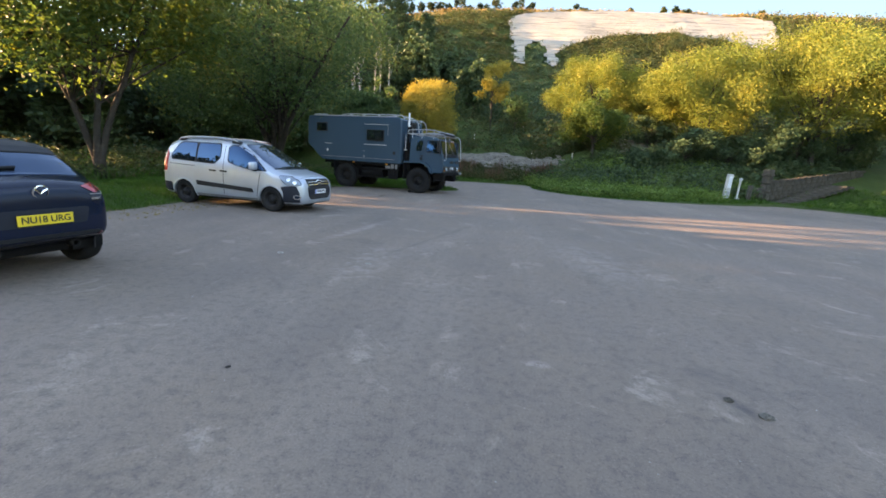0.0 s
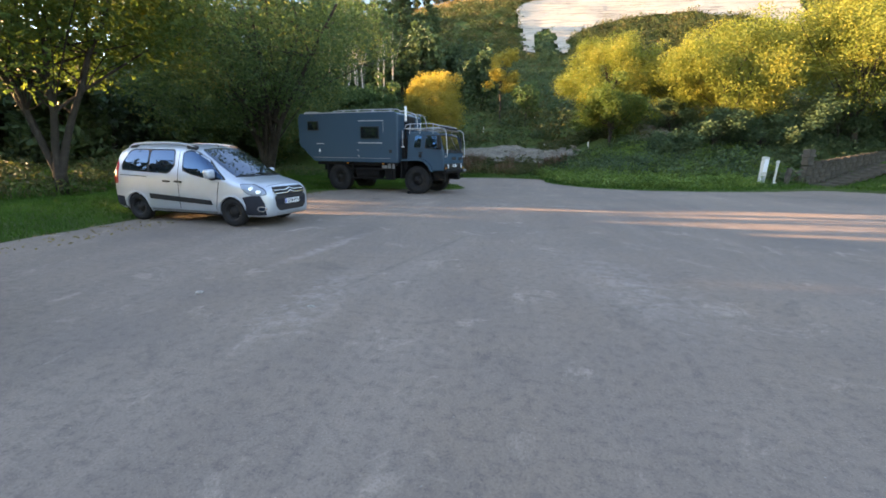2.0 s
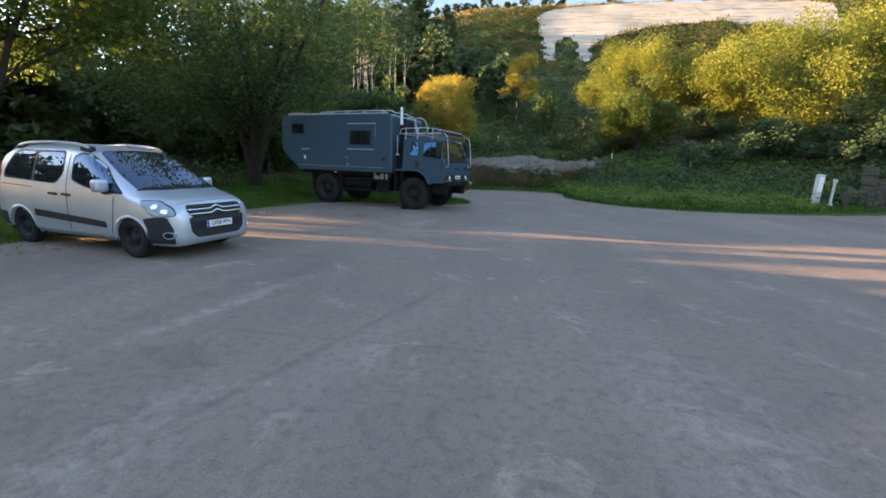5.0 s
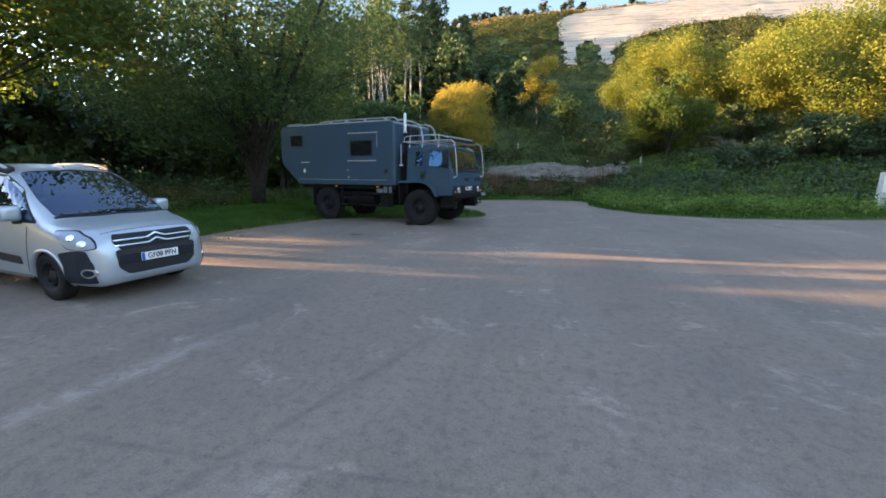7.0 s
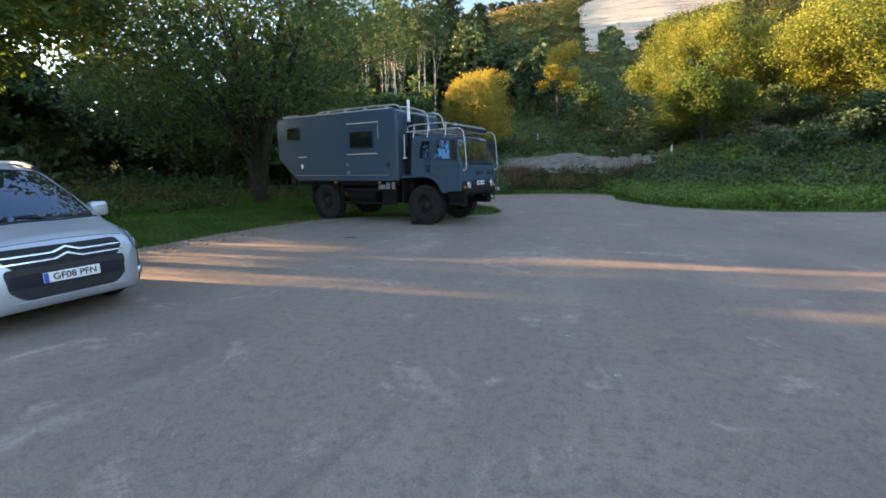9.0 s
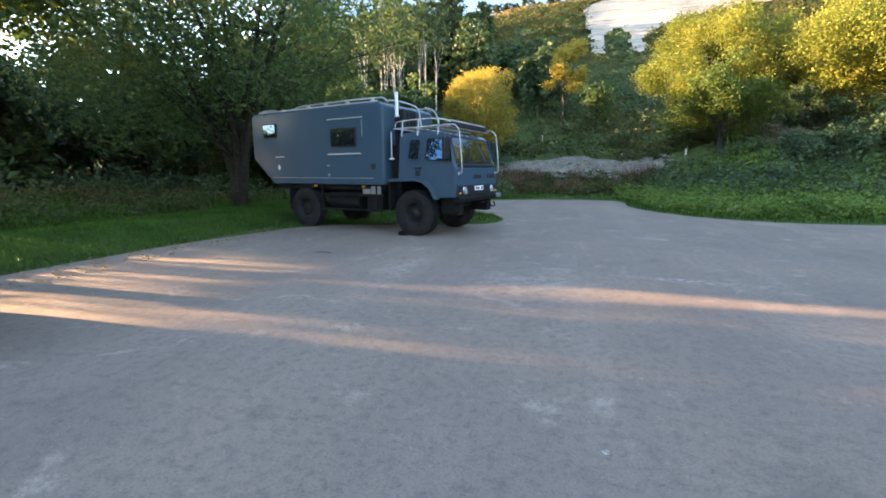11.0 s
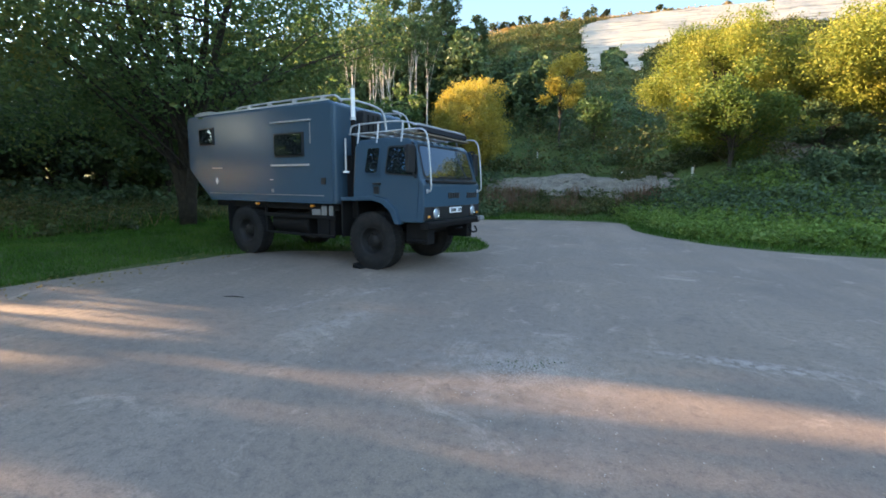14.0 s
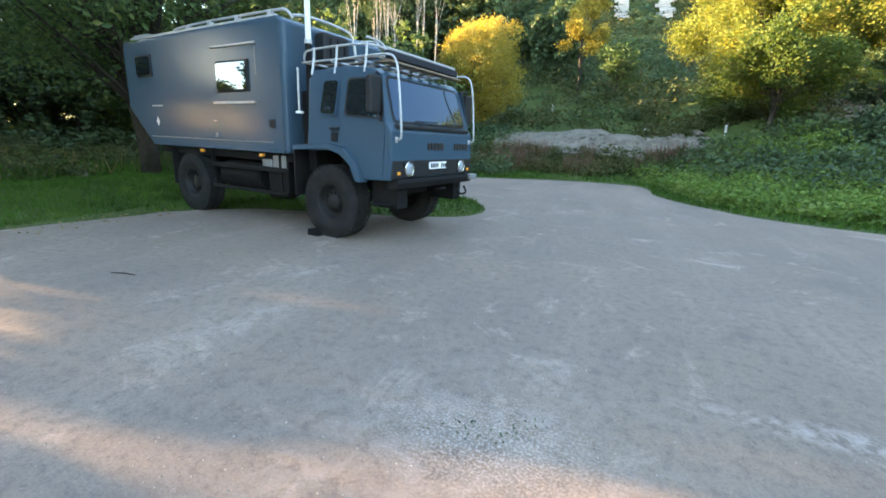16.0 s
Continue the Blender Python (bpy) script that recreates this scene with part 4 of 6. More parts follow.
        part("window_seal", patch(round_poly([(-0.13, 1.90), (0.23, 1.89), (0.27, 2.43), (-0.08, 2.43)], 0.07), sf, 0.008, 0.12, 0.012), M_BLUE, tr)
        # wheel arch
        arch = [(-0.66, 1.36), (0.12, 1.40), (0.36, 1.34), (0.56, 1.20), (0.68, 0.96), (0.78, 0.95), (0.68, 1.24), (0.44, 1.43), (0.14, 1.49), (-0.66, 1.44)]
        part("wheel_arch", prism(arch, min(s * 1.12, s * 1.30), max(s * 1.12, s * 1.28), 0.015), M_BLUE, tr)
        part("mudguard", rbox(-0.70, -0.66, min(s * 0.85, s * 1.25), max(s * 0.85, s * 1.25), 0.62, 1.42, 0.01), M_CHASSIS, tr)
        part("cab_step", rbox(0.84, 1.16, min(s * 0.9, s * 1.12), max(s * 0.9, s * 1.12), 0.62, 0.65, 0.01), M_CHASSIS, tr)
        part("step_panel", rbox(0.72, 1.22, min(s * 0.7, s * 0.96), max(s * 0.7, s * 0.96), 0.56, 1.0, 0.02), M_CHASSIS, tr)
        mir = thing("door_mirror", pose(0, 0, 0), "", "")
        mir.parent = tr
        part("mirror_head", rbox(1.02, 1.12, min(s * 1.22, s * 1.45), max(s * 1.22, s * 1.45), 1.92, 2.42, 0.04, 3), M_PLASTIC, mir)
        part("mirror_arm", pipe([(1.1, s * 1.17, 1.86), (1.14, s * 1.27, 1.82), (1.1, s * 1.32, 1.95)], 0.014), M_PLASTIC, mir)
        part("mirror_arm", pipe([(1.0, s * 1.14, 2.45), (1.08, s * 1.28, 2.48), (1.07, s * 1.32, 2.40)], 0.014), M_PLASTIC, mir)
        lamp = thing("headlamp", pose(1.285, s * 0.79, 1.16), "", "")
        lamp.parent = tr
        part("bezel", rbox(-0.05, 0.02, -0.13, 0.13, -0.12, 0.12, 0.02), M_PLASTIC, lamp)
        part("lens", lathe([(0.001, 0.05), (0.05, 0.045), (0.085, 0.03), (0.095, 0.0)], 20, "x"), M_LENS, lamp, smooth=True)
        part("rim", lathe([(0.095, 0.0), (0.105, 0.035), (0.11, 0.0)], 20, "x"), M_CHROME, lamp, smooth=True)
        part("indicator", rbox(1.26, 1.315, s * 1.04 - 0.03, s * 1.04 + 0.03, 1.08, 1.13, 0.015), M_AMBER, tr)
        # guard tube from the rack down the front corner
        part("guard_tube", pipe([(0.35, s * 1.06, 2.71), (1.0, s * 1.08, 2.73), (1.24, s * 1.08, 2.70), (1.31, s * 1.09, 2.45), (1.37, s * 1.09, 1.75), (1.37, s * 1.09, 1.58), (1.25, s * 1.08, 1.58)], 0.016, 3), M_ALLOY, tr)
        part("tube_flange", rbox(1.25, 1.29, s * 1.08 - 0.025, s * 1.08 + 0.025, 1.54, 1.62, 0.008), M_ALLOY, tr)
    part("windscreen_seal", patch(round_poly([(-1.06, 1.81), (1.06, 1.81), (1.0, 2.46), (-1.0, 2.46)], 0.09), cab_front, 0.006, 0.12, 0.02), M_PLASTIC, tr)
    part("windscreen", patch(round_poly([(-1.02, 1.845), (1.02, 1.845), (0.965, 2.43), (-0.965, 2.43)], 0.09), cab_front, 0.012, 0.12, 0.02), M_GLASS, tr)
    part("cowl", rbox(1.17, 1.285, -1.05, 1.05, 1.735, 1.795, 0.02), M_PLASTIC, tr)
    for y in (-0.5, 0.35):
        w = thing("wiper", pose(0, 0, 0), "", "")
        w.parent = tr
        part("arm", pipe([(1.28, y, 1.79), (1.24, y + 0.3, 1.84)], 0.010, 0, 6), M_PLASTIC, w)
        part("blade", pipe([(1.255, y - 0.1, 1.855), (1.245, y + 0.55, 1.87)], 0.012, 0, 6), M_PLASTIC, w)
    # front: plain bars in place of lettering, black band, plate, bumper
    for y0 in (-0.235, 0.60):
        for i in range(5):
            part("letter_bar", rbox(1.262, 1.292, y0 + i * 0.1 - 0.038, y0 + i * 0.1 + 0.038, 1.44, 1.55, 0.008), M_INK, tr)
    part("front_band", rbox(1.2, 1.288, -1.17, 1.17, 1.03, 1.29, 0.015), M_PLASTIC, tr)
    plate = part("number_plate", rbox(1.288, 1.302, -0.24, 0.28, 1.145, 1.255, 0.004, 1), M_PLATE, tr, "white number plate with unreadable characters")
    for i, w in enumerate((0.045, 0.045, 0.045, 0.04, 0, 0.04, 0.045, 0.05)):
        if w:
            part("character", rbox(1.302, 1.304, -0.20 + i * 0.062, -0.20 + i * 0.062 + w, 1.165, 1.235, 0), M_INK, plate)
    bumper = part("bumper", prism([(1.15, 0.86), (1.33, 0.88), (1.36, 0.97), (1.34, 1.02), (1.15, 1.02)], -1.13, 1.13, 0.015), M_CHASSIS, tr, "black steel bumper")
    part("bumper_end", rbox(1.2, 1.42, 0.98, 1.22, 0.92, 1.02, 0.03), M_GREY, tr)
    part("tow_eye", pipe([(1.36, -0.1, 0.82), (1.44, -0.1, 0.84), (1.44, 0.06, 0.84), (1.36, 0.06, 0.82)], 0.018), M_CHASSIS, tr)
    part("drop_step", pipe([(1.3, 0.62, 0.8), (1.38, 0.64, 0.68), (1.38, 0.92, 0.68), (1.3, 0.94, 0.8)], 0.018, 1), M_CHASSIS, tr)

    # rack over the cab
    rack = thing("roof_rack", pose(0, 0, 0), "", "")
    rack.parent = tr
    for s in (-1, 1):
        part("lower_tube", pipe([(-0.62, s * 1.05, 2.70), (0.4, s * 1.05, 2.71), (1.02, s * 1.03, 2.70)], 0.016, 0), M_ALLOY, rack)
        part("upper_tube", pipe([(-0.58, s * 1.05, 2.62), (-0.58, s * 1.05, 2.84), (-0.45, s * 1.05, 2.88), (0.55, s * 1.05, 2.90), (0.85, s * 1.0, 2.86), (1.0, s * 0.95, 2.80)], 0.016, 2), M_ALLOY, rack)
        for x in (-0.34, 0.14, 0.72):
            part("post", pipe([(x, s * 1.06, 2.90), (x, s * 1.07, 2.72), (x + 0.01, s * 1.13, 2.50)], 0.018, 1), M_ALLOY, rack)
    for x in (-0.5, 0.0, 0.5, 0.95):
        part("cross_bar", pipe([(x, -1.05, 2.69), (x, 1.05, 2.69)], 0.02, 0), M_ALLOY, rack)
    for i in range(7):
        y = -0.9 + i * 0.3
        part("slat", rbox(-0.55, 1.0, y - 0.06, y + 0.06, 2.71, 2.73, 0.004), M_SLAT, rack)
    part("light_board", rbox(0.96, 1.04, -0.98, 0.98, 2.70, 2.80, 0.015), M_BUMPER, rack)
    part("light_bar", rbox(0.86, 1.0, -0.95, 0.95, 2.81, 2.85, 0.015), M_ALLOY, rack)
    part("visor", rbox(0.92, 1.10, -1.0, 1.0, 2.635, 2.665, 0.01), M_SLAT, rack)
    part("hoop", pipe([(-0.86, -1.0, 3.42), (-0.74, -0.8, 3.44), (-0.66, -0.1, 3.40), (-0.58, 0.06, 3.30), (-0.55, 0.10, 2.9), (-0.5, 0.1, 2.7)], 0.024, 3), M_ALLOY, tr)
    part("hoop", pipe([(-0.7, 0.55, 3.42), (-0.66, 0.9, 3.40), (-0.58, 1.0, 3.28), (-0.52, 1.05, 2.9)], 0.022, 3), M_ALLOY, tr)

    # running gear
    for s in (-1, 1):
        wheel(tr, 0.04, s * 1.02, 0.575, 0.36, s, 0.29, M_STEEL, 0, 0.06, 10, 40)
        wheel(tr, -3.86, s * 1.02, 0.575, 0.36, s, 0.29, M_STEEL, 0, 0.04, 10, 40)
        part("chassis_rail", rbox(-5.2, 1.15, s * 0.42 - 0.04, s * 0.42 + 0.04, 0.88, 1.12, 0.01), M_CHASSIS, tr)
        part("side_bar", rbox(-3.22, -0.95, s * 1.13 - 0.03, s * 1.13 + 0.03, 0.95, 1.03, 0.012), M_CHASSIS, tr)
        part("side_bar", rbox(-3.22, -1.0, s * 1.13 - 0.025, s * 1.13 + 0.025, 0.55, 0.61, 0.012), M_CHASSIS, tr)
        part("mud_flap", rbox(-4.50, -4.47, s * 1.02 - 0.2, s * 1.02 + 0.2, 0.5, 1.25, 0.008), M_CHASSIS, tr)
        for x in (-3.2, -1.2):
            part("bar_hanger", rbox(x - 0.03, x + 0.03, s * 1.1 - 0.03, s * 1.1 + 0.03, 0.56, 1.28, 0.008), M_CHASSIS, tr)
        for x in (-3.38, -1.57):
            part("side_marker", rbox(x - 0.045, x + 0.045, s * 1.2 - 0.03, s * 1.2 + 0.03, 1.205, 1.255, 0.012), M_AMBER, tr)
        tank = lathe([(0.001, -0.6), (0.24, -0.6), (0.27, -0.57), (0.27, 0.57), (0.24, 0.6), (0.001, 0.6)], 24, "x")
        part("fuel_tank", tank, M_CHASSIS, tr, smooth=False).matrix_basis = pose(-2.45, s * 0.82, 0.82)
        part("locker", rbox(-1.55, -1.02, s * 0.86 - 0.24, s * 0.86 + 0.24, 0.6, 1.16, 0.02), M_CHASSIS, tr)
        part("locker_door", rbox(-1.68, -1.42, s * 1.11 - 0.012, s * 1.11 + 0.012, 1.03, 1.16, 0.01), M_GREY, tr)
        part("air_tank", rbox(-1.40, -1.06, s * 1.09 - 0.03, s * 1.09 + 0.03, 1.02, 1.24, 0.03), M_GREY, tr)
        part("leaf_spring", prism([(-4.45, 0.75), (-3.86, 0.62), (-3.25, 0.75), (-3.25, 0.82), (-3.86, 0.70), (-4.45, 0.82)], s * 0.5 - 0.04, s * 0.5 + 0.04, 0.005), M_CHASSIS, tr)
    for x in (0.04, -3.86):
        part("axle", pipe([(x, -0.95, 0.58), (x, 0.95, 0.58)], 0.09, 0, 12), M_CHASSIS, tr)
        part("differential", lathe([(0.001, -0.2), (0.16, -0.14), (0.2, 0), (0.16, 0.14), (0.001, 0.2)], 16), M_CHASSIS, tr, smooth=True).matrix_basis = pose(x, 0.1, 0.58)
    part("gearbox", rbox(-1.2, 0.9, -0.35, 0.35, 0.7, 1.2, 0.06), M_CHASSIS, tr)
    part("under_tray", rbox(-5.1, -0.9, -1.1, 1.1, 1.14, 1.275, 0.01), M_CHASSIS, tr)
    part("wheel_chock", prism([(-0.38, 0.0), (-0.14, 0.0), (-0.38, 0.10)], -1.3, -1.0, 0.01), M_CHASSIS, tr)


# ---- cars ----
class Shell:
    """A car body as sections along its length."""

    def __init__(self, xs, bottom, top, half, belt, roof_in, x_lo, x_hi, n=150):
        self.xs = np.concatenate([x_lo + (np.linspace(0, 1, 14) ** 2) * 0.2, np.linspace(x_lo + 0.23, x_hi - 0.23, n), x_hi - (np.linspace(1, 0, 14) ** 2) * 0.2])
        self.tab = (xs, bottom, top, half)
        self.belt, self.roof_in = belt, roof_in
        P = np.array([self.section(x) for x in self.xs])
        self.P = P

    def section(self, x):
        xs, bo, to, ha = self.tab
        zb, zt, W = (float(np.interp(x, xs, q)) for q in (bo, to, ha))
        h = zt - zb
        belt = min(self.belt, zb + h * 0.72)
        up = max(0.0, zt - self.belt)
        Wt = W - 0.05 - up * self.roof_in
        ctrl = np.array([(W * 0.90, zb), (W * 0.965, zb + 0.03), (W * 0.99, zb + h * 0.14), (W, zb + (belt - zb) * 0.6), (W * 0.985, belt), ((W * 0.985 + Wt) / 2, (belt + zt) / 2), (Wt, zt - min(0.11, h * 0.2)), (Wt - 0.07, zt - min(0.03, h * 0.06)), (Wt * 0.55, zt - 0.002), (0, zt + 0.012)])
        d = np.concatenate([[0], np.cumsum(np.linalg.norm(np.diff(ctrl, axis=0), axis=1))])
        s = np.linspace(0, d[-1], 34)
        y, z = np.interp(s, d, ctrl[:, 0]), np.interp(s, d, ctrl[:, 1])
        for _ in range(2):
            y[1:-1], z[1:-1] = (y[:-2] + 2 * y[1:-1] + y[2:]) / 4, (z[:-2] + 2 * z[1:-1] + z[2:]) / 4
        return np.stack([np.full(34, x), y, z], 1)

    def mesh(self, arches):
        n, k = len(self.xs), 34
        L, R = self.P.copy(), self.P.copy()
        R[..., 1] *= -1
        v = np.concatenate([L, R[:, ::-1]], 1)
        m = 2 * k
        i, j = np.meshgrid(np.arange(n - 1), np.arange(m), indexing="ij")
        f = np.stack([i * m + j, i * m + (j + 1) % m, (i + 1) * m + (j + 1) % m, (i + 1) * m + j], -1).reshape(-1, 4)
        flat = v.reshape(-1, 3)
        c = flat[f].mean(1)
        keep = np.ones(len(f), bool)
        for ax, ar in arches:
            keep &= ~((np.hypot(c[:, 0] - ax, c[:, 2] - 0.31) < ar) & (np.abs(c[:, 1]) > 0.45))
        bm = from_arrays(flat, f[keep])
        bm.verts.ensure_lookup_table()
        for end in (0, n - 1):
            bm.faces.new([bm.verts[end * m + q] for q in (range(m) if end else range(m - 1, -1, -1))])
        bmesh.ops.remove_doubles(bm, verts=bm.verts, dist=1e-4)
        bmesh.ops.recalc_face_normals(bm, faces=bm.faces)
        return bm

    def at(self, x):
        i = min(max(int(np.searchsorted(self.xs, x)), 1), len(self.xs) - 1)
        t = (x - self.xs[i - 1]) / (self.xs[i] - self.xs[i - 1])
        return self.P[i - 1] * (1 - t) + self.P[i] * t

    def side(self, s):
        def f(x, z, off):
            q = self.at(x)
            top = int(np.argmax(q[:, 2]))
            return (x, s * (float(np.interp(z, q[:top + 1, 2], q[:top + 1, 1])) + off), z)
        return f

    def top(self, x, y, off):
        q = self.at(x)[::-1]
        return (x, y, float(np.interp(abs(y), q[:, 1], q[:, 2])) + off)

    def end(self, s):
        """Surface seen from the front (s=1) or the rear (s=-1)."""
        order = self.xs[::-1] if s > 0 else self.xs
        secs = self.P[::-1] if s > 0 else self.P

        def reach(q, y, z):
            w = float(np.interp(z, q[:20, 2], q[:20, 1]))
            r = q[::-1]
            return min(float(np.interp(abs(y), r[:, 1], r[:, 2])) - z, z - q[0, 2], w - abs(y) if z <= q[19, 2] else 1)

        def f(y, z, off):
            prev = None
            for x, q in zip(order, secs):
                g = reach(q, y, z)
                if g >= 0:
                    if prev is not None and prev[1] < 0:
                        t = -prev[1] / (g - prev[1] + 1e-9)
                        x = prev[0] + (x - prev[0]) * t
                    return (x + s * off, y, z)
                prev = (x, g)
            return (float(order[-1]), y, z)
        return f


def arch_ring(shell, ax, r0, r1, s, off=0.006):
    sf = shell.side(s)
    a = np.linspace(-0.22, np.pi + 0.22, 30)
    v = []
    for t in a:
        for r, o in ((r0, -0.05), (r0, off), (r1, off), (r1, -0.015)):
            v.append(sf(ax + r * math.cos(t), max(0.2, 0.31 + r * math.sin(t)), o))
    f = [[i * 4 + j, i * 4 + j + 1, (i + 1) * 4 + j + 1, (i + 1) * 4 + j] for i in range(29) for j in range(3)]
    bm = from_arrays(np.array(v), f)
    bmesh.ops.recalc_face_normals(bm, faces=bm.faces)
    return bm


def arch_liner(ax, r, y0, y1):
    a = np.linspace(-0.25, np.pi + 0.25, 20)
    v = [(ax + r * math.cos(t), y, 0.31 + r * math.sin(t)) for t in a for y in (y0, y1)]
    f = [[i * 2, i * 2 + 1, i * 2 + 3, i * 2 + 2] for i in range(19)]
    bm = from_arrays(np.array(v), f)
    back = [bm.verts.new((ax + r * math.cos(t), y0, 0.31 + r * math.sin(t))) for t in a]
    bm.faces.new(back)
    return bm


def build_van():
    car = thing("family_van", pose(-6.05 + 0.87 * 0.141, 9.82 + 0.87 * 0.99, 0, 0, 0, -8.1), "silver compact family van with dark bumper corners and roof bars", "van")
    xs = [-3.50, -3.47, -3.40, -3.28, -3.05, -2.6, -2.0, -1.4, -1.08, -0.92, -0.40, 0.02, 0.12, 0.35, 0.60, 0.74, 0.82, 0.87, 0.89]
    bo = [0.42, 0.34, 0.30, 0.27, 0.26, 0.25, 0.25, 0.25, 0.25, 0.25, 0.25, 0.25, 0.25, 0.24, 0.23, 0.23, 0.24, 0.28, 0.34]
    to = [0.62, 1.05, 1.46, 1.66, 1.755, 1.79, 1.80, 1.785, 1.735, 1.685, 1.385, 1.13, 1.085, 1.035, 0.975, 0.925, 0.86, 0.74, 0.62]
    ha = [0.70, 0.80, 0.86, 0.895, 0.905, 0.905, 0.905, 0.905, 0.905, 0.905, 0.905, 0.90, 0.895, 0.88, 0.835, 0.78, 0.715, 0.64, 0.58]
    sh = Shell(xs, bo, to, ha, 1.08, 0.20, -3.50, 0.89)
    ar = [(0.0, 0.36), (-2.73, 0.36)]
    part("car_body", sh.mesh(ar), M_SILVER, car, "silver painted body", True)
    fr, top = sh.end(1), sh.top
    part("windscreen", patch(round_poly([(0.03, -0.72), (0.09, -0.3), (0.10, 0.0), (0.09, 0.3), (0.03, 0.72), (-0.35, 0.71), (-0.93, 0.60), (-0.95, 0.0), (-0.93, -0.60), (-0.35, -0.71)], 0.06), top, 0.008, 0.09), M_GLASS, car)
    part("cowl", patch([(0.02, -0.74), (0.10, -0.3), (0.11, 0.3), (0.02, 0.74), (0.065, 0.74), (0.145, 0.3), (0.145, -0.3), (0.065, -0.74)], top, 0.006, 0.08), M_PLASTIC, car)
    for y0, y1 in ((-0.15, -0.65), (0.45, -0.08)):
        part("wiper", from_arrays(*tube(np.array([top(0.06 + 0.02 * math.sin(k), y0 + (y1 - y0) * k / 4, 0.022) for k in range(5)]), np.full(5, 0.009), 6)), M_PLASTIC, car)
    for s in (-1, 1):
        sf = sh.side(s)
        part("front_window", patch(round_poly([(-0.16, 1.045), (-0.60, 1.06), (-1.05, 1.14), (-1.28, 1.22), (-1.31, 1.58), (-1.18, 1.63), (-0.98, 1.60), (-0.62, 1.42)], 0.06), sf, 0.007, 0.08), M_GLASS, car)
        part("window_frame", patch(round_poly([(-0.09, 1.02), (-0.60, 1.035), (-1.05, 1.115), (-1.31, 1.195), (-1.34, 1.60), (-1.18, 1.658), (-0.96, 1.628), (-0.60, 1.445)], 0.06), sf, 0.004, 0.08), M_PLASTIC, car)
        part("rear_window", patch(round_poly([(-1.72, 1.14), (-2.28, 1.15), (-2.28, 1.64), (-1.58, 1.64), (-1.55, 1.3)], 0.08), sf, 0.007, 0.08), M_GLASS, car)
        part("quarter_window", patch(round_poly([(-2.34, 1.15), (-3.10, 1.20), (-3.12, 1.28), (-2.92, 1.60), (-2.80, 1.645), (-2.34, 1.645)], 0.07), sf, 0.007, 0.08), M_GLASS, car)
        part("window_frame", patch(round_poly([(-1.70, 1.115), (-3.13, 1.17), (-3.15, 1.29), (-2.94, 1.63), (-2.80, 1.67), (-1.56, 1.67), (-1.52, 1.3)], 0.08), sf, 0.004, 0.08), M_PLASTIC, car)
        part("door_strip", patch(round_poly([(-0.50, 0.46), (-2.28, 0.54), (-2.30, 0.66), (-0.54, 0.565)], 0.02), sf, 0.018, 0.1, 0.03), M_PLASTIC, car)
        part("sill", patch([(-0.42, 0.26), (-2.34, 0.26), (-2.34, 0.32), (-0.42, 0.315)], sf, 0.010, 0.1), M_GREY, car)
        part("door_seam", patch([(-1.42, 0.36), (-1.435, 0.36), (-1.435, 1.62), (-1.42, 1.62)], sf, 0.0035, 0.08, 0.006), M_INK, car)
        part("door_seam", patch([(-0.40, 0.36), (-0.415, 0.36), (-0.30, 0.98), (-0.285, 0.98)], sf, 0.0035, 0.08, 0.006), M_INK, car)
        part("door_seam", patch([(-2.33, 1.03), (-3.18, 1.06), (-3.18, 1.075), (-2.33, 1.045)], sf, 0.0035, 0.08, 0.006), M_INK, car)
        for x in (-1.32, -1.66):
            part("door_handle", patch(round_poly([(x, 0.925), (x - 0.2, 0.935), (x - 0.2, 0.975), (x, 0.965)], 0.015), sf, 0.03, 0.06, 0.04), M_PLASTIC, car)
        mir = thing("door_mirror", pose(-0.42, s * 0.99, 1.14), "", "")
        mir.parent = car
        part("mirror_cap", rbox(-0.09, 0.07, -0.11, 0.11, -0.09, 0.11, 0.06, 3), M_SILVER, mir, "silver mirror cap", True)
        part("mirror_arm", rbox(-0.05, 0.04, min(-s * 0.02, -s * 0.16), max(-s * 0.02, -s * 0.16), -0.13, -0.06, 0.02), M_PLASTIC, mir)
        part("bumper_corner", patch(round_poly([(0.34, 0.27), (0.375, 0.50), (0.30, 0.66), (0.50, 0.70), (0.70, 0.70), (0.775, 0.52), (0.78, 0.28)], 0.03), sf, 0.012, 0.05, 0.03), M_BUMPER, car, "dark plastic bumper corner")
        part("lamp_seal", patch(round_poly([(0.225, 0.955), (0.525, 0.955), (0.75, 0.848), (0.815, 0.722), (0.62, 0.70), (0.44, 0.72), (0.29, 0.85)], 0.05), sf, 0.008, 0.04, 0.03), M_BUMPER, car)
        for lx, lz in ((0.50, 0.86), (0.66, 0.79)):
            part("lamp_bowl", patch([(lx + 0.05 * math.cos(a), lz + 0.042 * math.sin(a)) for a in np.linspace(0, 2 * np.pi, 14, endpoint=False)], sf, 0.020, 0.04, 0.02), M_CHROME, car)
        part("headlamp", patch(round_poly([(0.24, 0.945), (0.52, 0.945), (0.74, 0.84), (0.805, 0.732), (0.62, 0.71), (0.45, 0.73), (0.305, 0.85)], 0.05), sf, 0.014, 0.04, 0.03), M_LENS, car, "clear headlamp")
        part("fog_bezel", patch([(0.72 + 0.085 * math.cos(a), 0.42 + 0.062 * math.sin(a)) for a in np.linspace(0, 2 * np.pi, 20, endpoint=False)], sf, 0.024, 0.03, 0.03), M_CHROME, car)
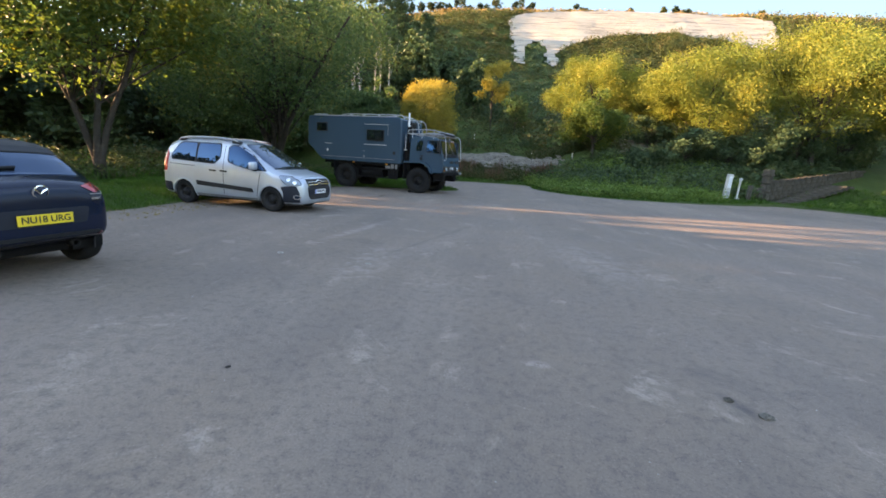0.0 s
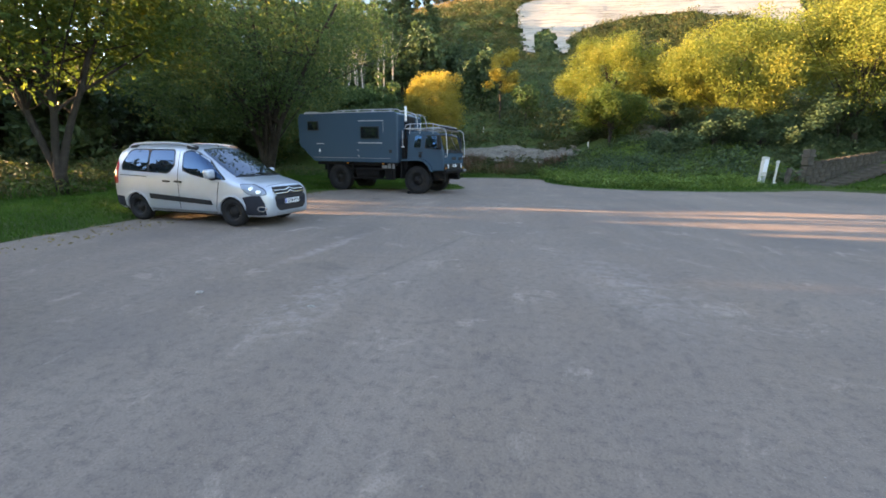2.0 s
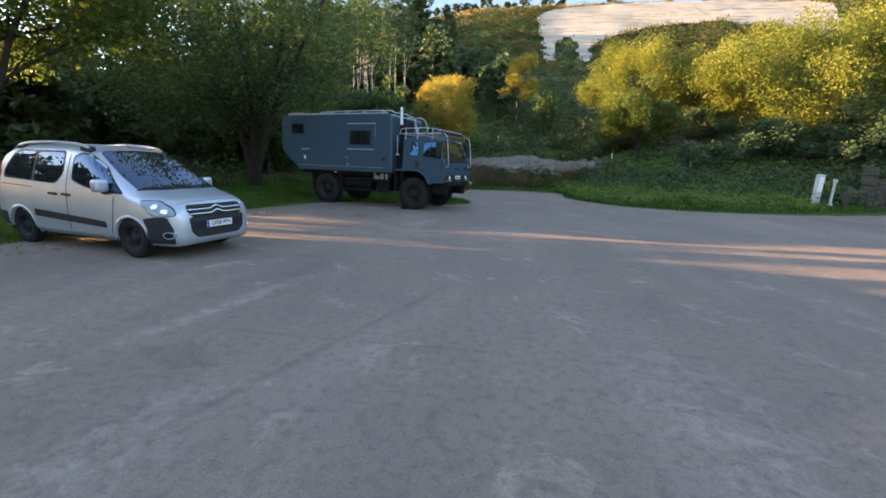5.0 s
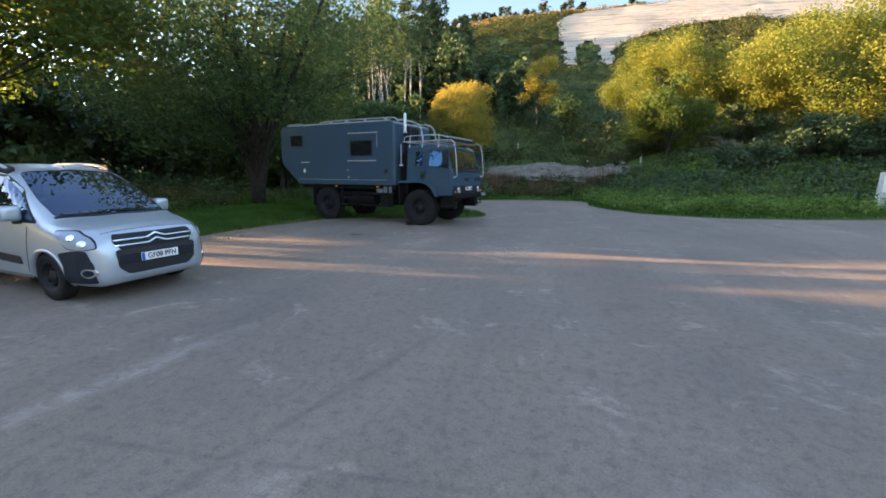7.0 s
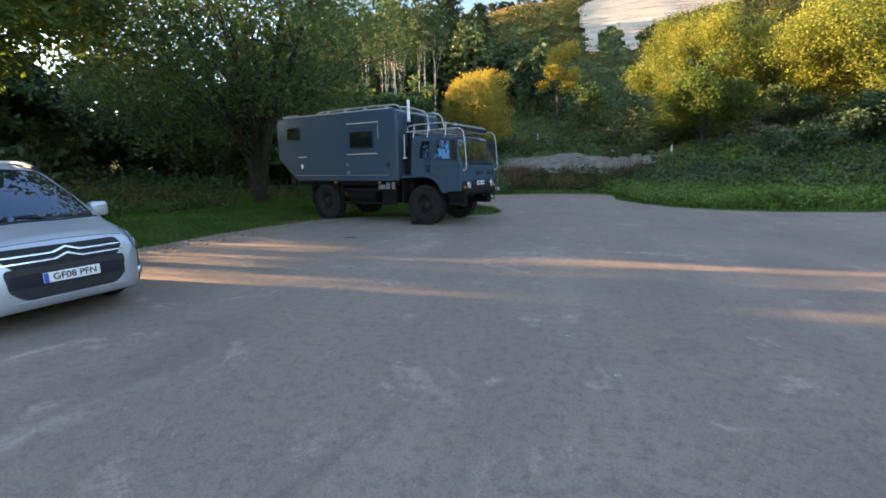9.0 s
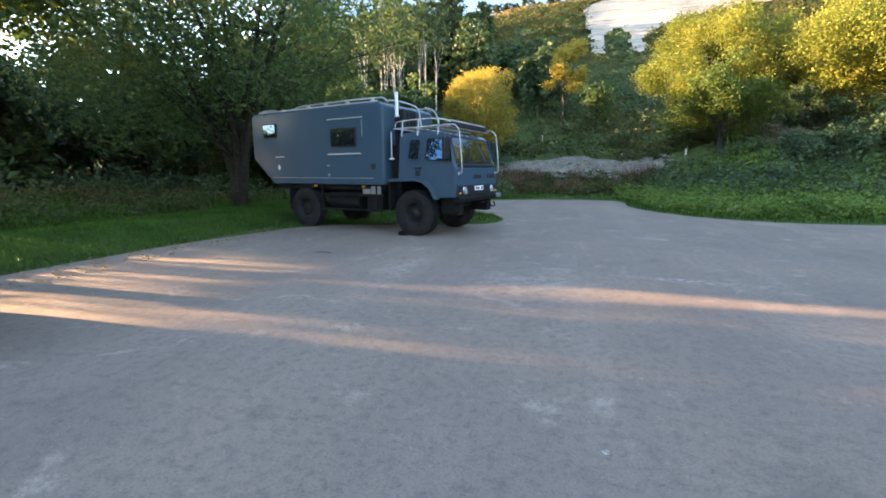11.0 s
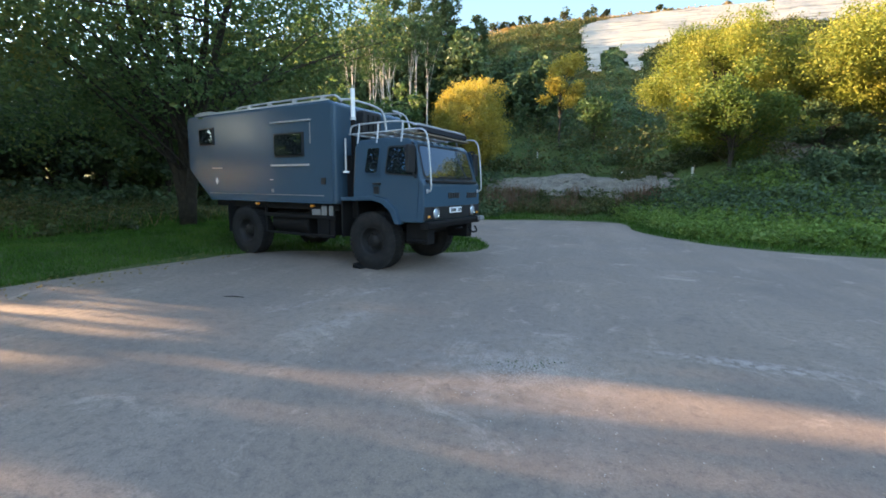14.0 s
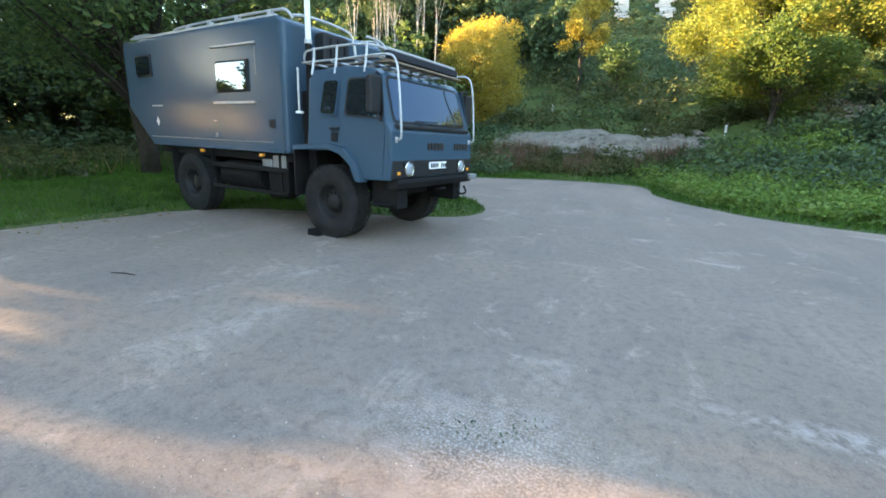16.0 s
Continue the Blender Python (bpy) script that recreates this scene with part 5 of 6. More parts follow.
        part("fog_lamp", patch([(0.72 + 0.060 * math.cos(a), 0.42 + 0.042 * math.sin(a)) for a in np.linspace(0, 2 * np.pi, 16, endpoint=False)], sf, 0.030, 0.03, 0.03), M_GLASS, car)
        part("tail_lamp", patch(round_poly([(-3.26, 0.86), (-3.42, 0.86), (-3.395, 1.30), (-3.28, 1.42), (-3.22, 1.3)], 0.03), sf, 0.012, 0.05, 0.03), M_RED, car, "red tail lamp")
        part("rear_bumper_corner", patch(round_poly([(-3.11, 0.30), (-3.12, 0.56), (-3.44, 0.58), (-3.44, 0.36)], 0.03), sf, 0.012, 0.06, 0.03), M_BUMPER, car)
        rail = thing("roof_bar", pose(0, 0, 0), "", "")
        rail.parent = car
        y = s * 0.64
        part("bar", from_arrays(*tube(rounded([top(-1.10, y, 0.01), top(-1.28, y, 0.07), top(-2.0, y, 0.075), top(-2.85, y, 0.07), top(-3.05, y, 0.0)], 2), np.full(20, 0.026), 8)), M_ALLOY, rail, "silver roof bar", True)
        part("bar_foot", patch(round_poly([(-1.02, y - 0.045), (-1.30, y - 0.045), (-1.30, y + 0.045), (-1.02, y + 0.045)], 0.03), top, 0.045, 0.05, 0.06), M_PLASTIC, rail)
        part("bar_foot", patch(round_poly([(-2.78, y - 0.04), (-3.0, y - 0.04), (-3.0, y + 0.04), (-2.78, y + 0.04)], 0.03), top, 0.04, 0.05, 0.06), M_PLASTIC, rail)
        for ax, rr in ar:
            part("wheel_arch", arch_ring(sh, ax, 0.35, 0.392, s, 0.004), M_SILVER, car, smooth=True)
            part("arch_liner", arch_liner(ax, 0.36, s * 0.5, s * 0.87), M_CHASSIS, car)
            wheel(car, ax, s * 0.775, 0.325, 0.205, s, 0.205, M_STEEL, 0, 0.03, 5)
    # front: dark intake, bars with chevrons, plate
    part("bonnet_seam", patch([(0.735, -0.62), (0.745, 0), (0.735, 0.62), (0.728, 0.62), (0.738, 0), (0.728, -0.62)], top, 0.003, 0.08, 0.006), M_INK, car)
    part("upper_grille", patch(round_poly([(-0.52, 0.885), (0.52, 0.885), (0.56, 0.80), (0.47, 0.68), (-0.47, 0.68), (-0.56, 0.80)], 0.03), fr, 0.008, 0.05, 0.02), M_PLASTIC, car)
    for z0, z1 in ((0.738, 0.753), (0.806, 0.821)):
        part("chrome_bar", patch([(-0.55, z0), (-0.12, z0), (0.0, z0 + 0.045), (0.12, z0), (0.55, z0), (0.55, z1), (0.13, z1), (0.0, z1 + 0.05), (-0.13, z1), (-0.55, z1)], fr, 0.024, 0.05, 0.03), M_CHROME, car, "chrome bar with a chevron")
    part("lower_grille", patch(round_poly([(-0.55, 0.69), (0.55, 0.69), (0.54, 0.47), (0.42, 0.355), (-0.42, 0.355), (-0.54, 0.47)], 0.05), fr, 0.008, 0.05, 0.02), M_INK, car)
    part("bumper_panel", patch(round_poly([(-0.53, 0.625), (0.53, 0.625), (0.51, 0.49), (-0.51, 0.49)], 0.03), fr, 0.018, 0.05, 0.03), M_BUMPER, car)
    part("lower_lip", patch(round_poly([(-0.52, 0.345), (0.52, 0.345), (0.46, 0.295), (-0.46, 0.295)], 0.02), fr, 0.016, 0.05, 0.03), M_SILVER, car)
    px = fr(0, 0.56, 0.035)[0]
    plate = part("number_plate", rbox(px - 0.01, px, -0.26, 0.26, 0.505, 0.615, 0.004, 1), M_PLATE, car, "white number plate")
    part("plate_band", rbox(px, px + 0.002, -0.258, -0.215, 0.508, 0.612, 0), M_PLATEBLUE, plate)
    lettering("GF08 PFN", 0.098, M_INK, plate, pose(px + 0.004, 0.022, 0.56, 90, 0, 90), wide=0.98)
    part("under_tray", rbox(-3.2, 0.7, -0.7, 0.7, 0.2, 0.34, 0.02), M_CHASSIS, car)
    part("aerial", pipe([top(-1.05, 0, 0.0), (-1.20, 0, 1.85)], 0.006, 0, 6), M_PLASTIC, car)


def build_hatchback():
    car = thing("hatchback_car", pose(-8.43, 3.97, 0, 0, 0, 170), "dark blue compact crossover car with a yellow rear plate", "car")
    xs = [-3.34, -3.32, -3.28, -3.22, -3.15, -3.06, -2.85, -2.62, -2.3, -1.9, -1.3, -0.7, -0.1, 0.05, 0.35, 0.7, 0.86, 0.93, 0.95]
    bo = [0.50, 0.47, 0.45, 0.43, 0.41, 0.38, 0.30, 0.24, 0.2, 0.2, 0.2, 0.2, 0.2, 0.2, 0.2, 0.2, 0.22, 0.28, 0.34]
    to = [0.76, 0.96, 1.05, 1.09, 1.12, 1.155, 1.30, 1.44, 1.525, 1.565, 1.57, 1.50, 1.18, 1.08, 1.02, 0.92, 0.80, 0.66, 0.55]
    ha = [0.60, 0.65, 0.69, 0.725, 0.75, 0.775, 0.825, 0.86, 0.883, 0.883, 0.883, 0.883, 0.88, 0.88, 0.87, 0.82, 0.74, 0.62, 0.54]
    sh = Shell(xs, bo, to, ha, 1.0, 0.36, -3.34, 0.95)
    ar = [(0.0, 0.36), (-2.57, 0.36)]
    part("car_body", sh.mesh(ar), M_NAVY, car, "dark blue painted body", True)
    rr, top = sh.end(-1), sh.top
    part("rear_window", patch(round_poly([(-3.05, -0.60), (-3.08, 0), (-3.05, 0.60), (-2.70, 0.53), (-2.66, 0.0), (-2.70, -0.53)], 0.06), top, 0.008, 0.07), M_GLASS, car)
    part("spoiler", patch(round_poly([(-2.72, -0.56), (-2.74, 0), (-2.72, 0.56), (-2.42, 0.58), (-2.40, 0), (-2.42, -0.58)], 0.05), top, 0.022, 0.07, 0.05), M_INK, car)
    part("rear_wiper", from_arrays(*tube(np.array([top(-3.0, 0.02 + 0.1 * k, 0.03) for k in range(5)]), np.linspace(0.02, 0.01, 5), 6)), M_PLASTIC, car)
    part("lower_bumper", patch(round_poly([(-0.72, 0.53), (0.72, 0.53), (0.70, 0.44), (0.4, 0.40), (-0.4, 0.40), (-0.70, 0.44)], 0.03), rr, 0.010, 0.06, 0.03), M_PLASTIC, car)
    part("plate_recess", patch(round_poly([(-0.46, 0.81), (0.46, 0.81), (0.42, 0.63), (-0.42, 0.63)], 0.03), rr, 0.006, 0.06, 0.02), M_BUMPER, car)
    px = rr(0, 0.71, 0.035)[0]
    plate = part("number_plate", rbox(px, px + 0.01, -0.26, 0.26, 0.65, 0.762, 0.004, 1), M_YELLOW, car, "yellow rear number plate")
    lettering("NU18 URG", 0.098, M_INK, plate, pose(px - 0.003, 0, 0.706, 90, 0, -90), wide=0.98)
    badge = part("badge", lathe([(0.065, -0.006), (0.078, 0.0), (0.065, 0.006), (0.065, -0.006)], 24, "x"), M_CHROME, car, "chrome ring badge")
    bx = rr(0, 0.995, 0.02)
    badge.matrix_basis = pose(bx[0], 0, 0.995, 0, -14, 0)
    part("badge_wing", pipe([(0, -0.06, 0.03), (0, -0.02, 0.005), (0, 0, -0.025), (0, 0.02, 0.005), (0, 0.06, 0.03)], 0.010, 1, 6), M_CHROME, badge)
    for s in (-1, 1):
        sf = sh.side(s)
        part("tail_lamp", patch(round_poly([(s * 0.42, 1.045), (s * 0.64, 1.075), (s * 0.66, 0.985), (s * 0.56, 0.955)], 0.03), rr, 0.010, 0.05, 0.03), M_RED, car, "red tail lamp")
        part("tail_lamp", patch(round_poly([(-3.17, 0.96), (-2.93, 0.99), (-2.87, 1.055), (-3.10, 1.065)], 0.03), sf, 0.010, 0.05, 0.03), M_RED, car)
        part("reflector", patch(round_poly([(s * 0.54, 0.46), (s * 0.70, 0.48), (s * 0.70, 0.525), (s * 0.55, 0.50)], 0.01), rr, 0.018, 0.05, 0.02), M_RED_DIM, car)
        part("exhaust_tip", lathe([(0.034, 0.10), (0.042, 0.10), (0.044, -0.03), (0.036, -0.03), (0.034, 0.10)], 20, "x"), M_STEEL, car, "dark steel exhaust tip", True).matrix_basis = pose(-3.17, s * 0.375, 0.36)
        part("side_window", patch(round_poly([(-0.15, 1.03), (-1.2, 1.05), (-1.25, 1.44), (-0.62, 1.40)], 0.05), sf, 0.006, 0.08), M_GLASS, car)
        part("side_window", patch(round_poly([(-1.32, 1.05), (-2.30, 1.08), (-2.15, 1.40), (-1.32, 1.44)], 0.05), sf, 0.006, 0.08), M_GLASS, car)
        mir = part("door_mirror", rbox(-0.5, -0.3, s * 0.98 - 0.12, s * 0.98 + 0.12, 0.98, 1.13, 0.05, 3), M_NAVY, car)
        for ax, q in ar:
            part("wheel_arch", arch_ring(sh, ax, 0.35, 0.42, s, 0.012), M_PLASTIC, car, "black plastic arch trim", True)
            part("arch_liner", arch_liner(ax, 0.36, s * 0.5, s * 0.85), M_CHASSIS, car)
            wheel(car, ax, s * 0.79, 0.335, 0.22, s, 0.225, M_GREY, 5, 0.0, 5)
    for i, y in enumerate((-0.60, -0.57, -0.54, -0.51)):
        q = rr(y, 0.90, 0.012)
        part("badge_letter", rbox(q[0] - 0.002, q[0] + 0.006, y - 0.010, y + 0.010, 0.882, 0.908, 0), M_CHROME, car)
    q = rr(-0.56, 0.95, 0.012)
    part("badge_bar", rbox(q[0] - 0.002, q[0] + 0.006, -0.63, -0.50, 0.942, 0.952, 0), M_CHROME, car)
    part("under_tray", rbox(-2.85, 0.7, -0.62, 0.62, 0.22, 0.36, 0.02), M_CHASSIS, car)


build_truck()
build_van()
build_hatchback()


# ---- hillside ----
CHALK = closed_curve([(-0.4, 127), (3, 132), (8, 136), (24, 139.5), (48, 139.6), (70, 134), (66, 122), (60, 107), (55, 110), (51, 115.5), (45, 115.8), (40, 119), (28, 117), (17, 111), (11.8, 105.5),
                      (10.8, 95.5), (8.3, 96.3), (8.4, 106), (6.4, 110.8), (4.4, 106.5), (4.0, 96), (1.7, 95.6), (1.0, 105), (0.6, 114)], 1)


def lay_chalk():
    """The bare chalk figure on the hill, stepped along the slope."""
    xs, ys = np.arange(-2, 73, 0.6), np.arange(94, 141, 0.3)
    X, Y = np.meshgrid(xs, ys, indexing="ij")
    wob = (vnoise(X * 0.5, Y * 0.5, 8) - 0.5) * 1.4
    ok = inside(X + wob, Y + wob * 0.6, CHALK)
    step = Y + (vnoise(X * 0.12, Y * 0.05, 9) - 0.5) * 3
    Z = height(X, Y, 0.25) + 0.55 + 0.22 * (step / 1.1 - np.floor(step / 1.1)) + 0.07 * vnoise(X * 1.3, Y * 2.0, 2)
    f = grid_faces(len(xs), len(ys))
    keep = ok.ravel()[f].all(1)
    ob = new("chalk_face", mesh_np("chalk_face", np.stack([X, Y, Z], -1).reshape(-1, 3), f[keep], M_CHALK_FACE))
    tagged(ob, "white chalk scree face cut into the grassy hilltop", "chalk face", kind="structure")


lay_chalk()


def bush_field(name, rng, pts, radius, per, size, mat, label, tall=0.8, droop=0.1):
    """Low growth of many small plants as one mesh."""
    x, y = pts[:, 0], pts[:, 1]
    z = height(x, y)
    c = np.stack([x, y, z], 1)
    n = len(c)
    k = 6
    cen = np.repeat(c, k, 0)
    r = np.repeat(radius, k)[:, None]
    d = rng.normal(0, 1, (n * k, 3))
    d /= np.linalg.norm(d, axis=1)[:, None]
    d[:, 2] = np.abs(d[:, 2]) * tall
    cen = cen + d * r * rng.uniform(0.4, 1, (n * k, 1))
    m = per // k
    nn = len(cen) * m
    cc = np.repeat(cen, m, 0) + rng.normal(0, 1, (nn, 3)) * np.repeat(r, m, 0) * [0.3, 0.3, 0.22]
    v, f = leaves(rng, cc, size, 0.02, droop, 1)
    ob = new(name, mesh_np(name, v, f, mat))
    return tagged(ob, label, "vegetation", kind="stuff")


def scatter(rng, n, x0, x1, y0, y1, keep=None):
    p = np.stack([rng.uniform(x0, x1, n), rng.uniform(y0, y1, n)], 1)
    if keep is not None:
        p = p[keep(p[:, 0], p[:, 1])]
    return p


def build_hill_growth():
    rng = np.random.default_rng(77)
    free = lambda x, y: ~inside(x, y, CHALK)
    p = scatter(rng, 2300, -45, 60, 41.2, 100, free)
    bush_field("hillside_scrub", rng, p, rng.uniform(0.7, 1.7, len(p)), 72, 0.26, M_SCRUB, "dense dull green scrub covering the lower slope", 1.0)
    p = scatter(rng, 900, -34, 14, 44, 92, free)
    bush_field("hillside_bushes", rng, p, rng.uniform(0.6, 1.5, len(p)), 78, 0.25, M_LEAF_DARK, "darker bushes among the scrub", 1.25)
    p = scatter(rng, 1700, -50, 4, 92, 136, free)
    bush_field("upper_scrub", rng, p, rng.uniform(1.0, 2.0, len(p)), 48, 0.42, M_SCRUB, "scrub below the ridge", 0.9)
    p = scatter(rng, 900, 10.5, 60, 96, 117, free)
    bush_field("gorse_band", rng, p, rng.uniform(1.0, 2.0, len(p)), 84, 0.34, M_SCRUB, "dark bushes growing below the chalk face", 1.0)
    p = np.stack([rng.normal(6.2, 0.8, 70), rng.uniform(91, 107.5, 70)], 1)
    bush_field("gorse_clump", rng, p, rng.uniform(0.8, 1.3, 70), 60, 0.4, M_LEAF_DARK, "dark bush standing in the chalk", 1.4)
    p = scatter(rng, 1500, 56, 110, 60, 136, free)
    bush_field("sunlit_scrub", rng, p, rng.uniform(1.2, 2.4, len(p)), 54, 0.44, M_SCRUB, "tawny green scrub beside the chalk face", 1.1)
    p = scatter(rng, 2600, -60, 110, 133, 150, free)
    bush_field("ridge_grass", rng, p, rng.uniform(0.7, 1.3, len(p)), 24, 0.5, M_DRY, "dry tawny grass along the ridge", 0.5)


build_hill_growth()


def conifer(x, y, h, seed, label="small dark pine on the skyline", r=1.2, group="skyline pines"):
    rng = np.random.default_rng(seed)
    z0 = float(height(x, y))
    base = thing("pine_tree", pose(x, y, z0), label, "tree", group)
    under(new("trunk", mesh_np("trunk", *tube([(0, 0, -0.2), (0.05, 0, h * 0.5), (0, 0, h * 0.97)], [0.16, 0.10, 0.02], 7), M_BARK, True)), base)
    n = 60
    t = rng.uniform(0.18, 1, n)
    a = rng.uniform(0, 2 * np.pi, n)
    rad = r * (1.05 - t) * rng.uniform(0.4, 1.1, n)
    cen = np.stack([np.cos(a) * rad, np.sin(a) * rad, t * h], 1)
    under(new("crown", mesh_np("crown", *leaves(rng, cen, 0.5, np.array([0.22, 0.22, 0.12]) * r, 0.3, 12, 0.4), M_NEEDLE)), base)


def build_skyline():
    rng = np.random.default_rng(5)
    xs = list(np.arange(-46, -2, 1.7)) + [1, 2.2, 6, 7.5, 18, 20, 21.5, 23, 34, 36, 45, 46.5, 48, 49, 51, 53, 72, 75]
    for i, x in enumerate(xs):
        x, y = x + rng.normal(0, 0.6), 143 + rng.uniform(-2, 5)
        h = rng.uniform(2.6, 5.4) if x < 4 else rng.uniform(1.6, 3.2)
        tree("ridge_tree", x, y, float(height(x, y)) + h, h * rng.uniform(0.24, 0.42), M_NEEDLE if i % 3 else M_SCRUB, "small dark wind-shaped tree on the ridge", 300 + i, 420, 0.45, rng.uniform(0.1, 0.4), 0.07, group="ridge trees", fork=2, clump=14)
    for i, (x, y, h) in enumerate([(-17, 66, 12), (-14.5, 68, 11), (-20, 64, 12), (-24, 66, 11)]):
        conifer(x, y, h, 350 + i, "tall dark conifer on the wooded slope", 2.0, "slope conifers")


build_skyline()


# ---- bank of chalk rubble ----
def lay_rubble(name, x0, x1, y0, y1, seed, label):
    xs, ys = np.arange(x0, x1, 0.2), np.arange(y0, y1, 0.2)
    X, Y = np.meshgrid(xs, ys, indexing="ij")
    u, w = (X - x0) / (x1 - x0), (Y - y0) / (y1 - y0)
    edge = np.minimum(np.minimum(u, 1 - u) * 6, np.minimum(w, 1 - w) * 3) + (vnoise(X * 0.8, Y * 0.8, seed) - 0.5) * 1.1
    Z = height(X, Y) + 0.12 + 0.22 * (vnoise(X * 2.2, Y * 2.2, seed + 1) - 0.3) + 0.1 * vnoise(X * 5, Y * 5, seed + 2)
    f = grid_faces(len(xs), len(ys))
    keep = (edge > 0.15).ravel()[f].all(1)
    tagged(new(name, mesh_np(name, np.stack([X, Y, Z], -1).reshape(-1, 3), f[keep], M_RUBBLE)), label, "rubble", kind="stuff")


lay_rubble("chalk_rubble", -5.5, 5.6, 36.6, 40.2, 20, "bank of pale broken chalk rubble")
lay_rubble("chalk_rubble", 9.5, 15, 37.5, 41.5, 24, "patch of bare chalk scree between bushes")


def stone_mesh(rng, name, s, mat):
    bm = bmesh.new()
    bmesh.ops.create_icosphere(bm, subdivisions=1, radius=s)
    for v in bm.verts:
        v.co *= rng.uniform(0.65, 1.15)
        v.co.z *= 0.6
    me = bpy.data.meshes.new(name)
    bm.to_mesh(me)
    bm.free()
    me.materials.append(mat)
    return me


def build_rubble_stones():
    rng = np.random.default_rng(8)
    meshes = [stone_mesh(rng, "chalk_stone", 0.2, M_RUBBLE) for _ in range(5)]
    for i in range(90):
        x, y = rng.uniform(-5, 5.4), rng.uniform(36.8, 40)
        ob = new("chalk_stone", meshes[i % 5])
        ob.matrix_world = pose(x, y, float(height(x, y)) + 0.14, 0, 0, rng.uniform(0, 360)) @ Matrix.Scale(rng.uniform(0.5, 1.4), 4)
        tagged(ob, "pale broken lump of chalk on the bank", "stone", "loose chalk stones")


build_rubble_stones()


# ---- low growth round the car park ----
def blades(rng, pts, h, w, mat, name, label, lean=0.35, lift=0.0):
    n = len(pts)
    z = height(pts[:, 0], pts[:, 1]) + lift
    b = np.stack([pts[:, 0], pts[:, 1], z], 1)
    a = rng.uniform(0, np.pi, n)
    side = np.stack([np.cos(a), np.sin(a), np.zeros(n)], 1) * (w * rng.uniform(0.6, 1.4, n))[:, None]
    hh = (h * rng.uniform(0.5, 1.3, n))[:, None]
    tip = b + np.concatenate([rng.normal(0, lean, (n, 2)) * hh, hh], 1)
    mid = (b + tip) / 2 + np.array([0, 0, 1]) * hh * 0.1
    v = np.stack([b - side, b + side, mid + side * 0.7, tip, mid - side * 0.7], 1).reshape(-1, 3)
    i = np.arange(n)[:, None] * 5
    tri = np.concatenate([i + [0, 1, 2], i + [0, 2, 4], i + [4, 2, 3]], 0)
    return tagged(new(name, mesh_np(name, v, tri, mat)), label, "grass", kind="stuff")


def lot_gap(p, margin):
    """Which points lie outside the car park, at least the margin away from its edge."""
    ok = ~inside(p[:, 0], p[:, 1], LOT)
    for a in np.linspace(0, 2 * np.pi, 8, endpoint=False):
        ok &= ~inside(p[:, 0] + margin * np.cos(a), p[:, 1] + margin * np.sin(a), LOT)
    return ok


